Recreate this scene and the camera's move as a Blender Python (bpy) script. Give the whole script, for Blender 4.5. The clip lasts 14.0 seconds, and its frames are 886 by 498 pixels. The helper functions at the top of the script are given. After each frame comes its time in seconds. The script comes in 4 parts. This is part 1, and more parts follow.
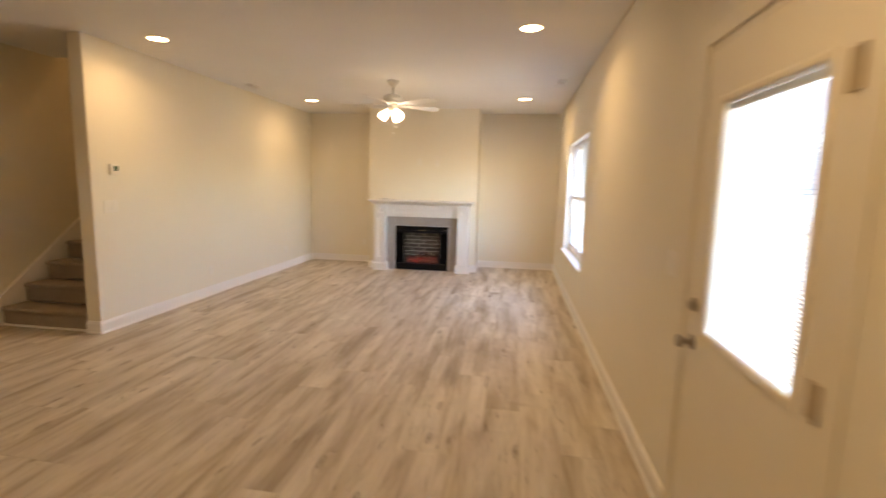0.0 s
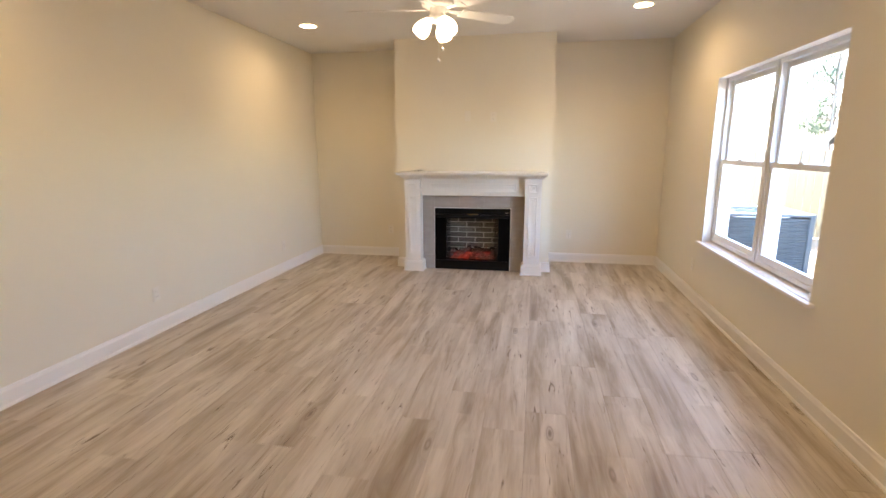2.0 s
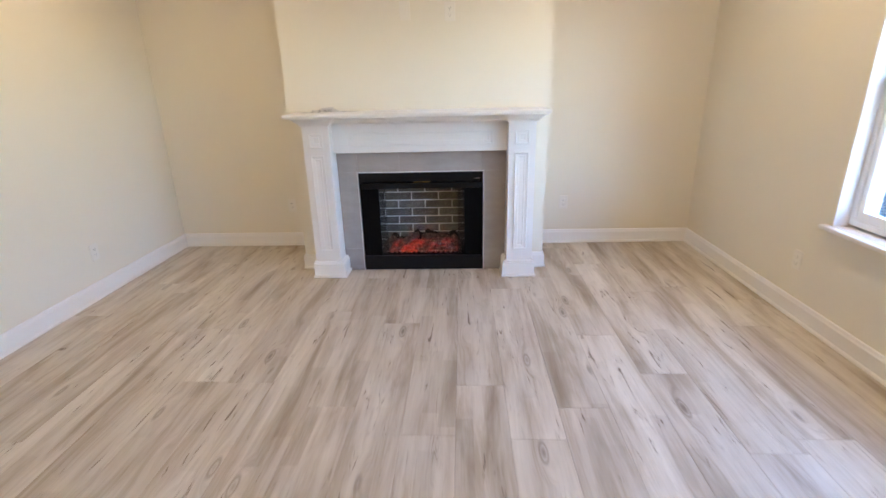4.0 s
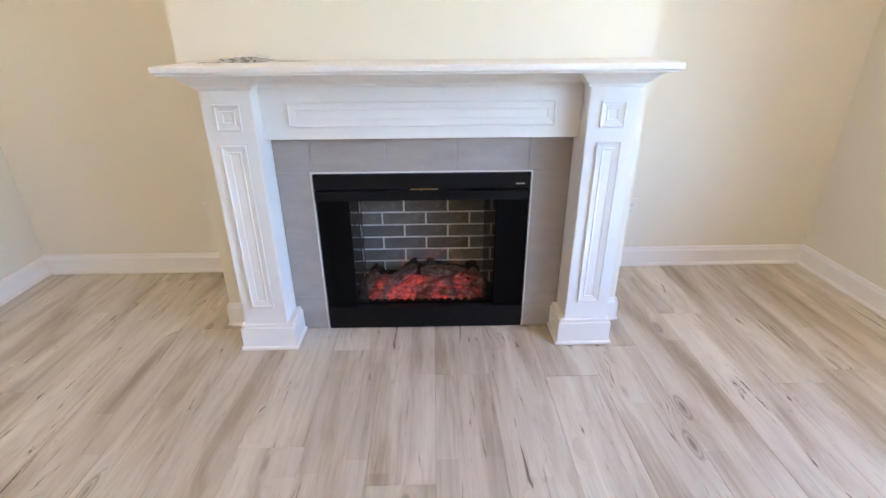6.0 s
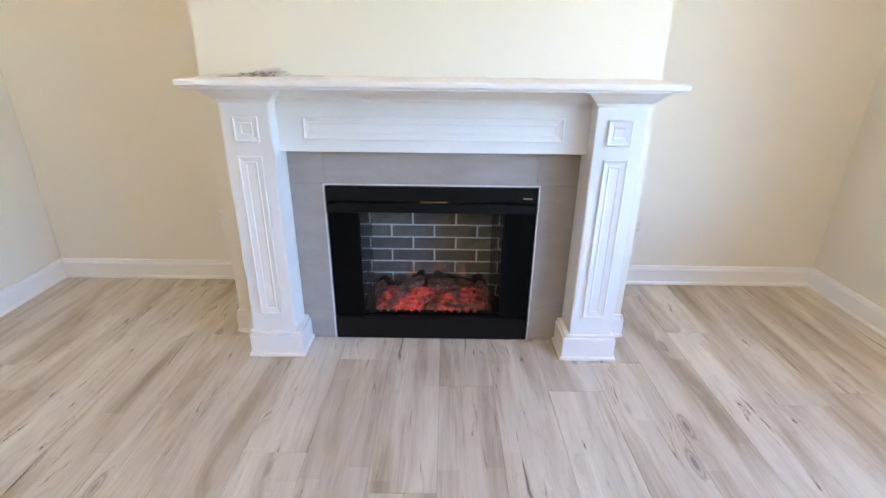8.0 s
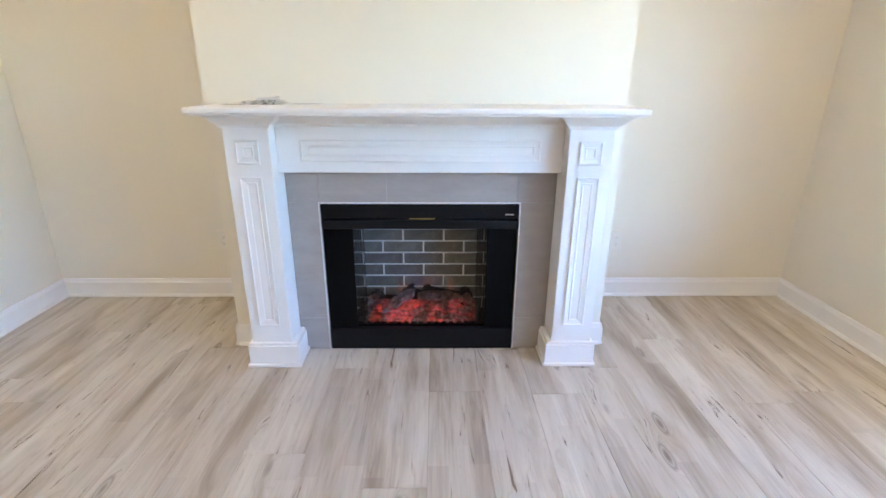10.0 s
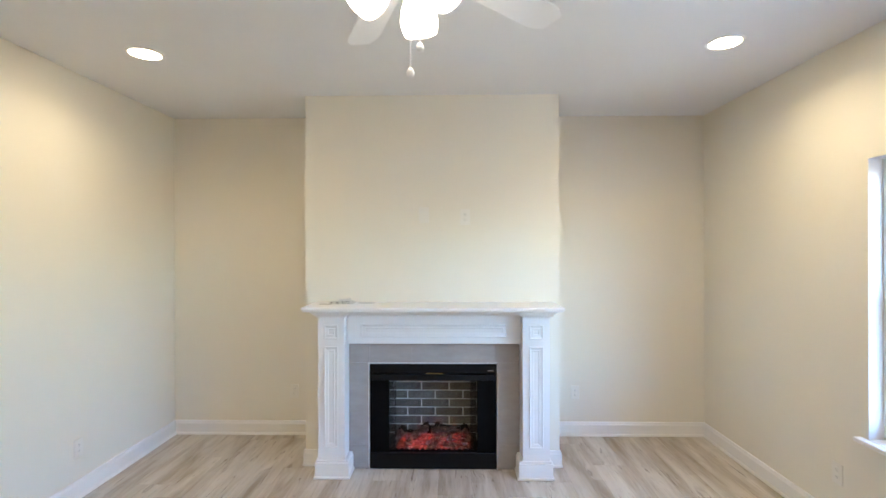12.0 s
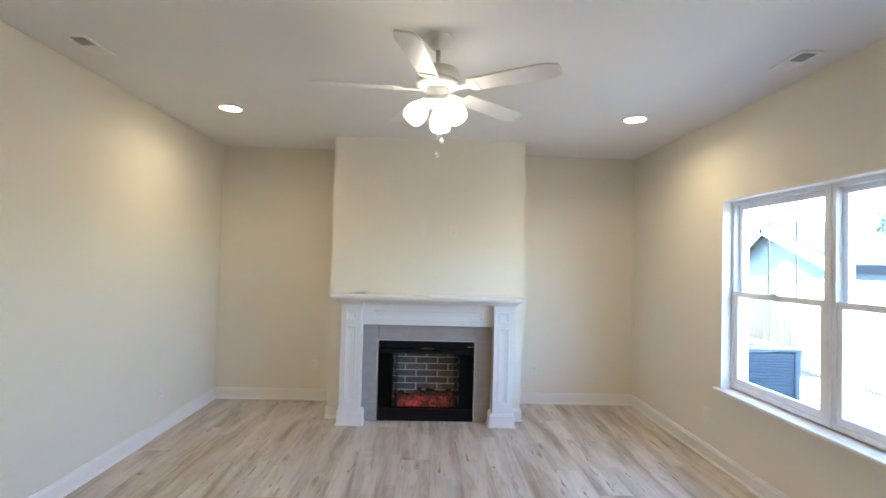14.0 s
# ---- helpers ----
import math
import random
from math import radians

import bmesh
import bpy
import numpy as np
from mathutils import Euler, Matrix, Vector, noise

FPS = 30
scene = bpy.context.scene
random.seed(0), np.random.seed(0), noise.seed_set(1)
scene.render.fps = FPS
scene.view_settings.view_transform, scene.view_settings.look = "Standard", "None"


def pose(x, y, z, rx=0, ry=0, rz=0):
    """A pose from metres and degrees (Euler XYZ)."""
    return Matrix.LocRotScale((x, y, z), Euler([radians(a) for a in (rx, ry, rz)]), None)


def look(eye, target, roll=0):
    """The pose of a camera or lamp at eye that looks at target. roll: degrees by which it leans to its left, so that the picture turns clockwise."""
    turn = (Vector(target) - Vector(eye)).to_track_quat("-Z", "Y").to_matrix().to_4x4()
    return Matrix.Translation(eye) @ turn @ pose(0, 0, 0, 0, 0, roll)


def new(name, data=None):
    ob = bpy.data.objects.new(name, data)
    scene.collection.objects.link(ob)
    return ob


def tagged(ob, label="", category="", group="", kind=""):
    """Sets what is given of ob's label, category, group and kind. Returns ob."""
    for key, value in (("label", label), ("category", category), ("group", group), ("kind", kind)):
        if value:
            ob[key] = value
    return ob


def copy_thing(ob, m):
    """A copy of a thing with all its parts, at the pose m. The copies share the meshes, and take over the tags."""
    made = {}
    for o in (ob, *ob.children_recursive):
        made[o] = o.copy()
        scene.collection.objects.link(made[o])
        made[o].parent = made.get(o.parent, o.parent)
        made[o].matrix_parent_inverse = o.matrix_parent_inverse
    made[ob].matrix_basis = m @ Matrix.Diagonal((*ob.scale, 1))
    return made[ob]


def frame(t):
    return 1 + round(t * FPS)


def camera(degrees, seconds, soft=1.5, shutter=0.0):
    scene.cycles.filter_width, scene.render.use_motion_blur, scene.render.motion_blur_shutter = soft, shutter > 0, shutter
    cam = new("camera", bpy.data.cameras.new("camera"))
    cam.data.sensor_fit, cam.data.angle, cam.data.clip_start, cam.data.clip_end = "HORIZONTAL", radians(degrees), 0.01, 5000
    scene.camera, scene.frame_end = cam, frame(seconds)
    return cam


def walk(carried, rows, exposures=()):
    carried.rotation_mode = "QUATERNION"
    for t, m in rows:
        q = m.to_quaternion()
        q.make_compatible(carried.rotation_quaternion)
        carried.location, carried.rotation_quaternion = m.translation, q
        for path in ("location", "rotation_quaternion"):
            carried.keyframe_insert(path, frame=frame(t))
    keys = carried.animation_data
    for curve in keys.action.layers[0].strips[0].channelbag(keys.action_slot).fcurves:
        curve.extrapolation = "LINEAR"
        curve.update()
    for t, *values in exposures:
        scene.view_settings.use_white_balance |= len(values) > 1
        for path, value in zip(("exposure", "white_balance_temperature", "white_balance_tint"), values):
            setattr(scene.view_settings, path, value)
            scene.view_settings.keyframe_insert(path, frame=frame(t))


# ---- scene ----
cam = camera(85.4, 14.0, shutter=0.5)
PATH = [
    (0, (0.1, 0.141, 1.486), (-0.185, 2.102, 1.22), 1.4),
    (0.3, (-0.08, 0.488, 1.487), (-0.505, 2.422, 1.198), 1.1),
    (0.5, (-0.199, 0.719, 1.487), (-0.611, 2.647, 1.153), 0.9),
    (1, (-0.375, 1.31, 1.478), (-0.759, 3.245, 1.146), 0.3),
    (1.5, (-0.587, 1.892, 1.479), (-0.986, 3.819, 1.118), 0.1),
    (2, (-0.713, 2.471, 1.466), (-1.081, 4.395, 1.061), -0.3),
    (2.5, (-0.796, 3.055, 1.428), (-1.093, 4.984, 0.992), -0.1),
    (5, (-1.328, 5.711, 1.356), (-1.353, 7.567, 0.61), -2.0),
    (5.5, (-1.376, 6.114, 1.319), (-1.385, 7.973, 0.583), -1.4),
    (6, (-1.403, 6.252, 1.306), (-1.37, 8.075, 0.485), -0.4),
    (6.5, (-1.403, 6.262, 1.294), (-1.401, 8.084, 0.469), -0.4),
    (7, (-1.409, 6.267, 1.293), (-1.409, 8.079, 0.447), -0.7),
    (7.5, (-1.403, 6.239, 1.301), (-1.417, 8.072, 0.501), 0.4),
    (10, (-1.38, 6.064, 1.321), (-1.35, 7.947, 0.648), 0.3),
    (10.5, (-1.401, 5.752, 1.386), (-1.337, 7.685, 0.876), 0.0),
    (11, (-1.34, 5.441, 1.471), (-1.326, 7.396, 1.049), -0.4),
    (11.5, (-1.271, 5.101, 1.517), (-1.245, 7.074, 1.191), -0.9),
    (12, (-1.316, 4.739, 1.601), (-1.352, 6.739, 1.602), -0.1),
    (12.5, (-1.267, 4.455, 1.604), (-1.33, 6.453, 1.563), 0.6),
    (13, (-1.303, 4.11, 1.616), (-1.236, 6.107, 1.696), -0.4),
    (13.5, (-1.428, 3.773, 1.588), (-1.284, 5.768, 1.578), 1.0),
    (14, (-1.464, 3.575, 1.54), (-1.402, 5.573, 1.592), 1.5),
]
walk(cam, [(t, look(eye, target, roll)) for t, eye, target, roll in PATH], [
(0.0, 4.62, 7300, 16), (1.0, 4.52, 7150, 16), (2.5, 4.54, 6300, 14), (5.0, 4.93, 5500, 11), (6.5, 5.05, 5300, 10), (10.0, 5.08, 5080, 8), (11.0, 4.98, 5080, 7), (12.0, 4.86, 5120, 6), (14.0, 4.55, 5200, 6)])

# ---- world, sun and sky ----
SUN_EL, SUN_AZ = radians(50), radians(-32)
world = bpy.data.worlds.new("world")
scene.world = world
world.use_nodes = True
wn = world.node_tree
sky = wn.nodes.new("ShaderNodeTexSky")
sky.sky_type, sky.sun_disc, sky.sun_elevation, sky.sun_rotation = "NISHITA", False, SUN_EL, SUN_AZ
wn.links.new(sky.outputs[0], wn.nodes["Background"].inputs[0])
wn.nodes["Background"].inputs[1].default_value = 0.15
sun = new("sun", bpy.data.lights.new("sun", "SUN"))
sun.data.energy, sun.data.angle, sun.data.color = 3.5, radians(0.5), (1.0, 0.95, 0.88)
SUN_DIR = Vector((math.sin(SUN_AZ) * math.cos(SUN_EL), math.cos(SUN_AZ) * math.cos(SUN_EL), math.sin(SUN_EL)))
sun.matrix_world = look(SUN_DIR * 30, (0, 0, 0))
CAN_POWER, SHADE_POWER, STAIR_POWER = 2.2, 0.62, 4.0
WARM = (1.0, 0.70, 0.37)
# The last four are unseen, added on the same spacing to brighten the near room.
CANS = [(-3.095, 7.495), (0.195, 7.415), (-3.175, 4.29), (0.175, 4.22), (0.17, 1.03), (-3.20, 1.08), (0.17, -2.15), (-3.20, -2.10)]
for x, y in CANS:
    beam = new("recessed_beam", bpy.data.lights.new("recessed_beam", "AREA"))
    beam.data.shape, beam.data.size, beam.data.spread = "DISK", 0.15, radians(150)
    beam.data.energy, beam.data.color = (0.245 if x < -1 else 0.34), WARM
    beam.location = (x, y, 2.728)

# ---- plan, metres ----
XW, XE = -3.725, 0.84          # left wall of the room, window wall
YN, YS = 8.88, -3.6            # fireplace wall, wall behind the start
XS = -4.87                     # far side of the stairs
YWALL = 4.04                   # where the left wall ends at the stairs
ZC = 2.74
CHX0, CHX1, CHY = -2.40, -0.525, 8.285   # chimney breast
FBX0, FBX1, FBZ = -1.918, -0.989, 0.769  # firebox opening
WY0, WY1, WZ0, WZ1 = 5.42, 7.265, 0.60, 2.07   # window opening
DY0, DY1, DZ1 = 1.33, 2.25, 2.04         # entrance door opening


# ---- helpers of this scene ----
def finish(bm, name, material, smooth=False):
    me = bpy.data.meshes.new(name)
    bmesh.ops.recalc_face_normals(bm, faces=bm.faces)
    bm.to_mesh(me)
    bm.free()
    if smooth:
        for p in me.polygons:
            p.use_smooth = True
    if material:
        me.materials.append(material)
    return me


def part(name, bm, material, parent, label="", smooth=False):
    ob = new(name, finish(bm, name, material, smooth))
    ob.parent = parent
    if label:
        tagged(ob, label)
    return ob


def structure(name, bm, material, label="", category=""):
    return tagged(new(name, finish(bm, name, material)), label, category, kind="structure")


def thing(name, label, category, group="", at=(0, 0, 0)):
    ob = new(name)
    ob.location = at
    ob.empty_display_size = 0.05
    return tagged(ob, label, category, group)


def box(bm, x0, x1, y0, y1, z0, z1, bev=0.0, seg=1):
    made = bmesh.ops.create_cube(bm, size=1)["verts"]
    for v in made:
        v.co = Vector(((x0 + x1) / 2 + v.co.x * (x1 - x0), (y0 + y1) / 2 + v.co.y * (y1 - y0), (z0 + z1) / 2 + v.co.z * (z1 - z0)))
    if bev:
        edges = list({e for v in made for e in v.link_edges})
        bmesh.ops.bevel(bm, geom=edges, offset=bev, segments=seg, affect="EDGES", profile=0.5)
    return bm


def boxed(*a, bev=0.0, seg=1):
    return box(bmesh.new(), *a, bev=bev, seg=seg)


def lathe(bm, profile, m=Matrix(), steps=24):
    """Turn a profile of (radius, height) round the z axis of m."""
    rings = []
    for r, z in profile:
        if r < 1e-5:
            rings.append([bm.verts.new(m @ Vector((0, 0, z)))])
        else:
            rings.append([bm.verts.new(m @ Vector((r * math.cos(2 * math.pi * i / steps), r * math.sin(2 * math.pi * i / steps), z))) for i in range(steps)])
    for a, b in zip(rings, rings[1:]):
        for i in range(steps):
            j = (i + 1) % steps
            quad = [a[i % len(a)], a[j % len(a)], b[j % len(b)], b[i % len(b)]]
            quad = [v for k, v in enumerate(quad) if v not in quad[:k]]
            if len(quad) > 2:
                bm.faces.new(quad)
    return bm


def turned(profile, m=Matrix(), steps=24):
    return lathe(bmesh.new(), profile, m, steps)


def tube(bm, points, radii, steps=8):
    """A tapered tube through the points."""
    rings = []
    for i, p in enumerate(points):
        p = Vector(p)
        d = Vector(points[min(i + 1, len(points) - 1)]) - Vector(points[max(i - 1, 0)])
        q = d.to_track_quat("Z", "Y").to_matrix()
        rings.append([bm.verts.new(p + q @ Vector((radii[i] * math.cos(2 * math.pi * k / steps), radii[i] * math.sin(2 * math.pi * k / steps), 0))) for k in range(steps)])
    for a, b in zip(rings, rings[1:]):
        for k in range(steps):
            bm.faces.new((a[k], a[(k + 1) % steps], b[(k + 1) % steps], b[k]))
    bm.faces.new(rings[0][::-1])
    bm.faces.new(rings[-1])
    return bm


def extrude_profile(bm, profile, a, b, out):
    """A moulding: profile of (out, up) run from a to b."""
    a, b, out = Vector(a), Vector(b), Vector(out)
    ends = [[bm.verts.new(p + out * u + Vector((0, 0, v))) for u, v in profile] for p in (a, b)]
    n = len(profile)
    for i in range(n):
        j = (i + 1) % n
        bm.faces.new((ends[0][i], ends[0][j], ends[1][j], ends[1][i]))
    bm.faces.new(ends[0][::-1])
    bm.faces.new(ends[1])
    return bm


def slab_with_holes(us, vs, w0, w1, holes, place):
    """A sheet from w0 to w1 thick over us x vs with rectangular holes (u0, u1, v0, v1); place(u, v, w) gives the point."""
    U = sorted({us[0], us[1], *[h[0] for h in holes], *[h[1] for h in holes]})
    V = sorted({vs[0], vs[1], *[h[2] for h in holes], *[h[3] for h in holes]})
    bm, cache = bmesh.new(), {}

    def vert(u, v, w):
        key = (round(u, 5), round(v, 5), w)
        if key not in cache:
            cache[key] = bm.verts.new(place(u, v, w))
        return cache[key]

    def solid(i, j):
        if not (0 <= i < len(U) - 1 and 0 <= j < len(V) - 1):
            return False
        u, v = (U[i] + U[i + 1]) / 2, (V[j] + V[j + 1]) / 2
        return not any(h[0] < u < h[1] and h[2] < v < h[3] for h in holes)

    for i in range(len(U) - 1):
        for j in range(len(V) - 1):
            if not solid(i, j):
                continue
            c = [(U[i], V[j]), (U[i + 1], V[j]), (U[i + 1], V[j + 1]), (U[i], V[j + 1])]
            for w in (w0, w1):
                bm.faces.new([vert(u, v, w) for u, v in c])
            for k, (di, dj) in enumerate(((0, -1), (1, 0), (0, 1), (-1, 0))):
                if not solid(i + di, j + dj):
                    p, q = c[k], c[(k + 1) % 4]
                    bm.faces.new((vert(*p, w0), vert(*q, w0), vert(*q, w1), vert(*p, w1)))
    return bm


def moulding_ring(bm, u0, u1, v0, v1, profile, place):
    """A picture-frame moulding with mitred corners; profile of (inset, height)."""
    loops = [[bm.verts.new(place(u, v, h)) for u, v in ((u0 + i, v0 + i), (u1 - i, v0 + i), (u1 - i, v1 - i), (u0 + i, v1 - i))] for i, h in profile]
    for a, b in zip(loops, loops[1:]):
        for k in range(4):
            bm.faces.new((a[k], a[(k + 1) % 4], b[(k + 1) % 4], b[k]))
    return bm


# ---- materials ----
class Nodes:
    """A short way to write a node material."""

    def __init__(self, name):
        self.mat = bpy.data.materials.new(name)
        self.mat.use_nodes = True
        self.tree = self.mat.node_tree
        self.bsdf = self.tree.nodes["Principled BSDF"]
        self.out = self.tree.nodes["Material Output"]

    def add(self, kind, **values):
        n = self.tree.nodes.new(kind)
        for key, value in values.items():
            n.inputs[key].default_value = value
        return n

    def link(self, a, b):
        self.tree.links.new(a, b)

    def coords(self, scale=(1, 1, 1), which="Object", offset=None):
        tc = self.add("ShaderNodeTexCoord")
        mp = self.add("ShaderNodeMapping", Scale=scale)
        self.link(tc.outputs[which], mp.inputs["Vector"])
        if offset:
            self.link(offset, mp.inputs["Location"])
        return mp.outputs[0]

    def noise(self, vec, scale, detail=4.0, rough=0.55, distortion=0.0):
        n = self.add("ShaderNodeTexNoise", Scale=scale, Detail=detail, Roughness=rough, Distortion=distortion)
        self.link(vec, n.inputs["Vector"])
        return n.outputs["Fac"]

    def ramp(self, fac, stops):
        r = self.add("ShaderNodeValToRGB")
        e = r.color_ramp.elements
        while len(e) < len(stops):
            e.new(0.5)
        for k, (p, c) in enumerate(stops):
            e[k].position, e[k].color = p, (*c, 1) if len(c) == 3 else c
        self.link(fac, r.inputs[0])
        return r.outputs[0]

    def mix(self, fac, a, b, mode="MIX"):
        m = self.tree.nodes.new("ShaderNodeMix")
        m.data_type, m.blend_type = "RGBA", mode
        for sock, v in ((m.inputs[0], fac), (m.inputs[6], a), (m.inputs[7], b)):
            if hasattr(v, "is_linked"):
                self.link(v, sock)
            else:
                sock.default_value = v if not isinstance(v, tuple) else (*v, 1)
        return m.outputs[2]

    def bump(self, height, strength, distance=0.002):
        b = self.add("ShaderNodeBump", Strength=strength, Distance=distance)
        self.link(height, b.inputs["Height"])
        self.link(b.outputs[0], self.bsdf.inputs["Normal"])

    def set(self, **values):
        for key, value in values.items():
            self.bsdf.inputs[key.replace("_", " ")].default_value = value
        return self


def paint(name, colour, rough=0.6, var=0.03, grain=220.0, bump=0.08):
    n = Nodes(name)
    v = n.coords()
    big = n.noise(v, 1.3, 3)
    lo = tuple(c * (1 - var) for c in colour)
    n.link(n.ramp(big, [(0.3, lo), (0.7, colour)]), n.bsdf.inputs["Base Color"])
    n.bump(n.noise(v, grain, 2), bump, 0.001)
    n.set(Roughness=rough)
    return n.mat


def plain(name, colour, rough=0.5, metal=0.0, var=0.12, scale=30.0, bump=0.1):
    n = Nodes(name)
    v = n.coords()
    f = n.noise(v, scale, 4)
    n.link(n.ramp(f, [(0.3, tuple(c * (1 - var) for c in colour)), (0.7, tuple(min(1, c * (1 + var)) for c in colour))]), n.bsdf.inputs["Base Color"])
    n.bump(n.noise(v, scale * 6, 3), bump, 0.001)
    n.set(Roughness=rough, Metallic=metal)
    return n.mat


SPEC = "Specular IOR Level"


def calc_abs(n, value):
    m = n.tree.nodes.new("ShaderNodeMath")
    m.operation = "ABSOLUTE"
    n.link(value, m.inputs[0])
    return m.outputs[0]


def glowing(name, colour, strength):
    n = Nodes(name)
    n.set(Base_Color=(0.8, 0.8, 0.8, 1), Emission_Color=(*colour, 1), Emission_Strength=strength)
    return n.mat


WALL = paint("wall_paint", (0.82, 0.768, 0.645), 0.62, 0.025)
CEIL = paint("ceiling_paint", (0.80, 0.79, 0.77), 0.85, 0.03, 120.0, 0.2)
TRIM = paint("trim_paint", (0.86, 0.835, 0.80), 0.38, 0.02, 60.0, 0.05)
VINYL = paint("window_vinyl", (0.86, 0.88, 0.90), 0.4, 0.02, 60.0, 0.03)
MUNTIN = paint("muntin_grey", (0.42, 0.40, 0.38), 0.5, 0.03, 60.0, 0.03)
DOORPAINT = paint("door_paint", (0.80, 0.745, 0.63), 0.45, 0.03, 90.0, 0.05)
PLASTIC = paint("plate_plastic", (0.83, 0.79, 0.70), 0.35, 0.02, 40.0, 0.02)
NICKEL = plain("satin_nickel", (0.55, 0.52, 0.47), 0.32, 1.0, 0.06, 60)
KNOB = plain("dark_nickel", (0.36, 0.32, 0.26), 0.38, 0.9, 0.08, 60)
HINGE = plain("hinge_brass", (0.52, 0.43, 0.30), 0.45, 0.3, 0.06, 60)
BRONZE = plain("dark_bronze", (0.10, 0.085, 0.07), 0.4, 0.9, 0.1, 60)
BLACK = plain("black_steel", (0.0055, 0.0062, 0.0085), 0.40, 0.1, 0.15, 40, 0.15)
SLOT = plain("slot_black", (0.0025, 0.0025, 0.003), 0.7)
for m_, k_ in ((BLACK, 0.2), (SLOT, 0.08)):
    m_.node_tree.nodes["Principled BSDF"].inputs[SPEC].default_value = k_
HOLESHADE = plain("outlet_hole_shade", (0.22, 0.20, 0.17), 0.7)
SCREEN = plain("thermostat_screen", (0.12, 0.17, 0.12), 0.2, 0.0, 0.1, 20)
SEAM = plain("floor_seam", (0.15, 0.12, 0.10), 0.9, 0, 0.08, 90)
GROUT = plain("tile_grout", (0.375, 0.345, 0.318), 0.9, 0, 0.08, 90)
BRICKGROUT = plain("firebrick_grout", (0.80, 0.78, 0.73), 0.9, 0, 0.1, 90)
CHAR = plain("charred_log", (0.02, 0.017, 0.016), 0.85, 0, 0.5, 22, 0.6)
PAPER = plain("paper", (0.72, 0.69, 0.64), 0.8, 0, 0.04, 30)
INK = plain("ink", (0.13, 0.115, 0.10), 0.7, 0, 0.3, 50)
CONDENSER = plain("condenser_paint", (0.055, 0.082, 0.108), 0.6, 0.1, 0.1, 14)
CONCRETE = plain("concrete", (0.42, 0.41, 0.39), 0.9, 0, 0.12, 8, 0.4)
SIDING = plain("shed_siding", (0.075, 0.105, 0.12), 0.7, 0, 0.06, 5)
SHINGLE = plain("roof_shingle", (0.035, 0.04, 0.05), 0.9, 0, 0.25, 16, 0.5)
BARK = plain("bark", (0.13, 0.10, 0.08), 0.9, 0, 0.4, 12, 0.8)

n = Nodes("leaf")
g = n.add("ShaderNodeNewGeometry")
n.link(n.ramp(g.outputs["Random Per Island"], [(0.0, (0.02, 0.042, 0.018)), (0.6, (0.035, 0.065, 0.028)), (1.0, (0.06, 0.08, 0.035))]), n.bsdf.inputs["Base Color"])
n.set(Roughness=0.55)
LEAF = n.mat

n = Nodes("earth")
v = n.coords()
a = n.ramp(n.noise(v, 1.4, 6, 0.65), [(0.3, (0.20, 0.17, 0.13)), (0.55, (0.33, 0.29, 0.23)), (0.75, (0.42, 0.39, 0.33))])
b = n.ramp(n.noise(v, 22, 5, 0.7), [(0.4, (0.35, 0.3, 0.25)), (0.62, (1, 1, 1))])
n.link(n.mix(0.7, a, b, "MULTIPLY"), n.bsdf.inputs["Base Color"])
n.bump(n.noise(v, 30, 6, 0.7), 0.8, 0.02)
n.set(Roughness=0.95)
EARTH = n.mat

n = Nodes("fence_pine")
oi = n.add("ShaderNodeObjectInfo")
v = n.coords((14, 14, 0.8))
f = n.noise(v, 3.0, 5, 0.6, 0.4)
base = n.ramp(f, [(0.25, (0.28, 0.22, 0.13)), (0.6, (0.37, 0.305, 0.195)), (0.8, (0.42, 0.35, 0.235))])
tone = n.ramp(oi.outputs["Random"], [(0, (0.82, 0.82, 0.82)), (1, (1, 1, 1))])
n.link(n.mix(1.0, base, tone, "MULTIPLY"), n.bsdf.inputs["Base Color"])
n.set(Roughness=0.8)
PINE = n.mat

n = Nodes("blind_slat")
df = n.add("ShaderNodeBsdfDiffuse", Color=(0.85, 0.86, 0.88, 1))
tl = n.add("ShaderNodeBsdfTranslucent", Color=(0.85, 0.86, 0.88, 1))
mx = n.add("ShaderNodeMixShader", Fac=0.55)
n.link(df.outputs[0], mx.inputs[1])
n.link(tl.outputs[0], mx.inputs[2])
n.link(mx.outputs[0], n.out.inputs["Surface"])
BLIND = n.mat

# vinyl oak planks: printed strips three to a board, each strip with its own cut of fine saw grain, small knots and dark checks
n = Nodes("oak_plank")


def calc(op, a, b=0.0, c=0.0):
    m = n.tree.nodes.new("ShaderNodeMath")
    m.operation = op
    for sock, value in zip(m.inputs, (a, b, c)):
        if hasattr(value, "is_linked"):
            n.link(value, sock)
        else:
            sock.default_value = value
    return m.outputs[0]


def scatter(a, b, c):
    comb = n.add("ShaderNodeCombineXYZ")
    for k, value in enumerate((a, b, c)):
        if hasattr(value, "is_linked"):
            n.link(value, comb.inputs[k])
        else:
            comb.inputs[k].default_value = value
    w = n.tree.nodes.new("ShaderNodeTexWhiteNoise")
    w.noise_dimensions = "3D"
    n.link(comb.outputs[0], w.inputs["Vector"])
    return w.outputs["Value"], w.outputs["Color"]


def spread(colour, scale):
    m = n.add("ShaderNodeVectorMath")
    m.operation = "SCALE"
    n.link(colour, m.inputs[0])
    m.inputs["Scale"].default_value = scale
    return m.outputs[0]


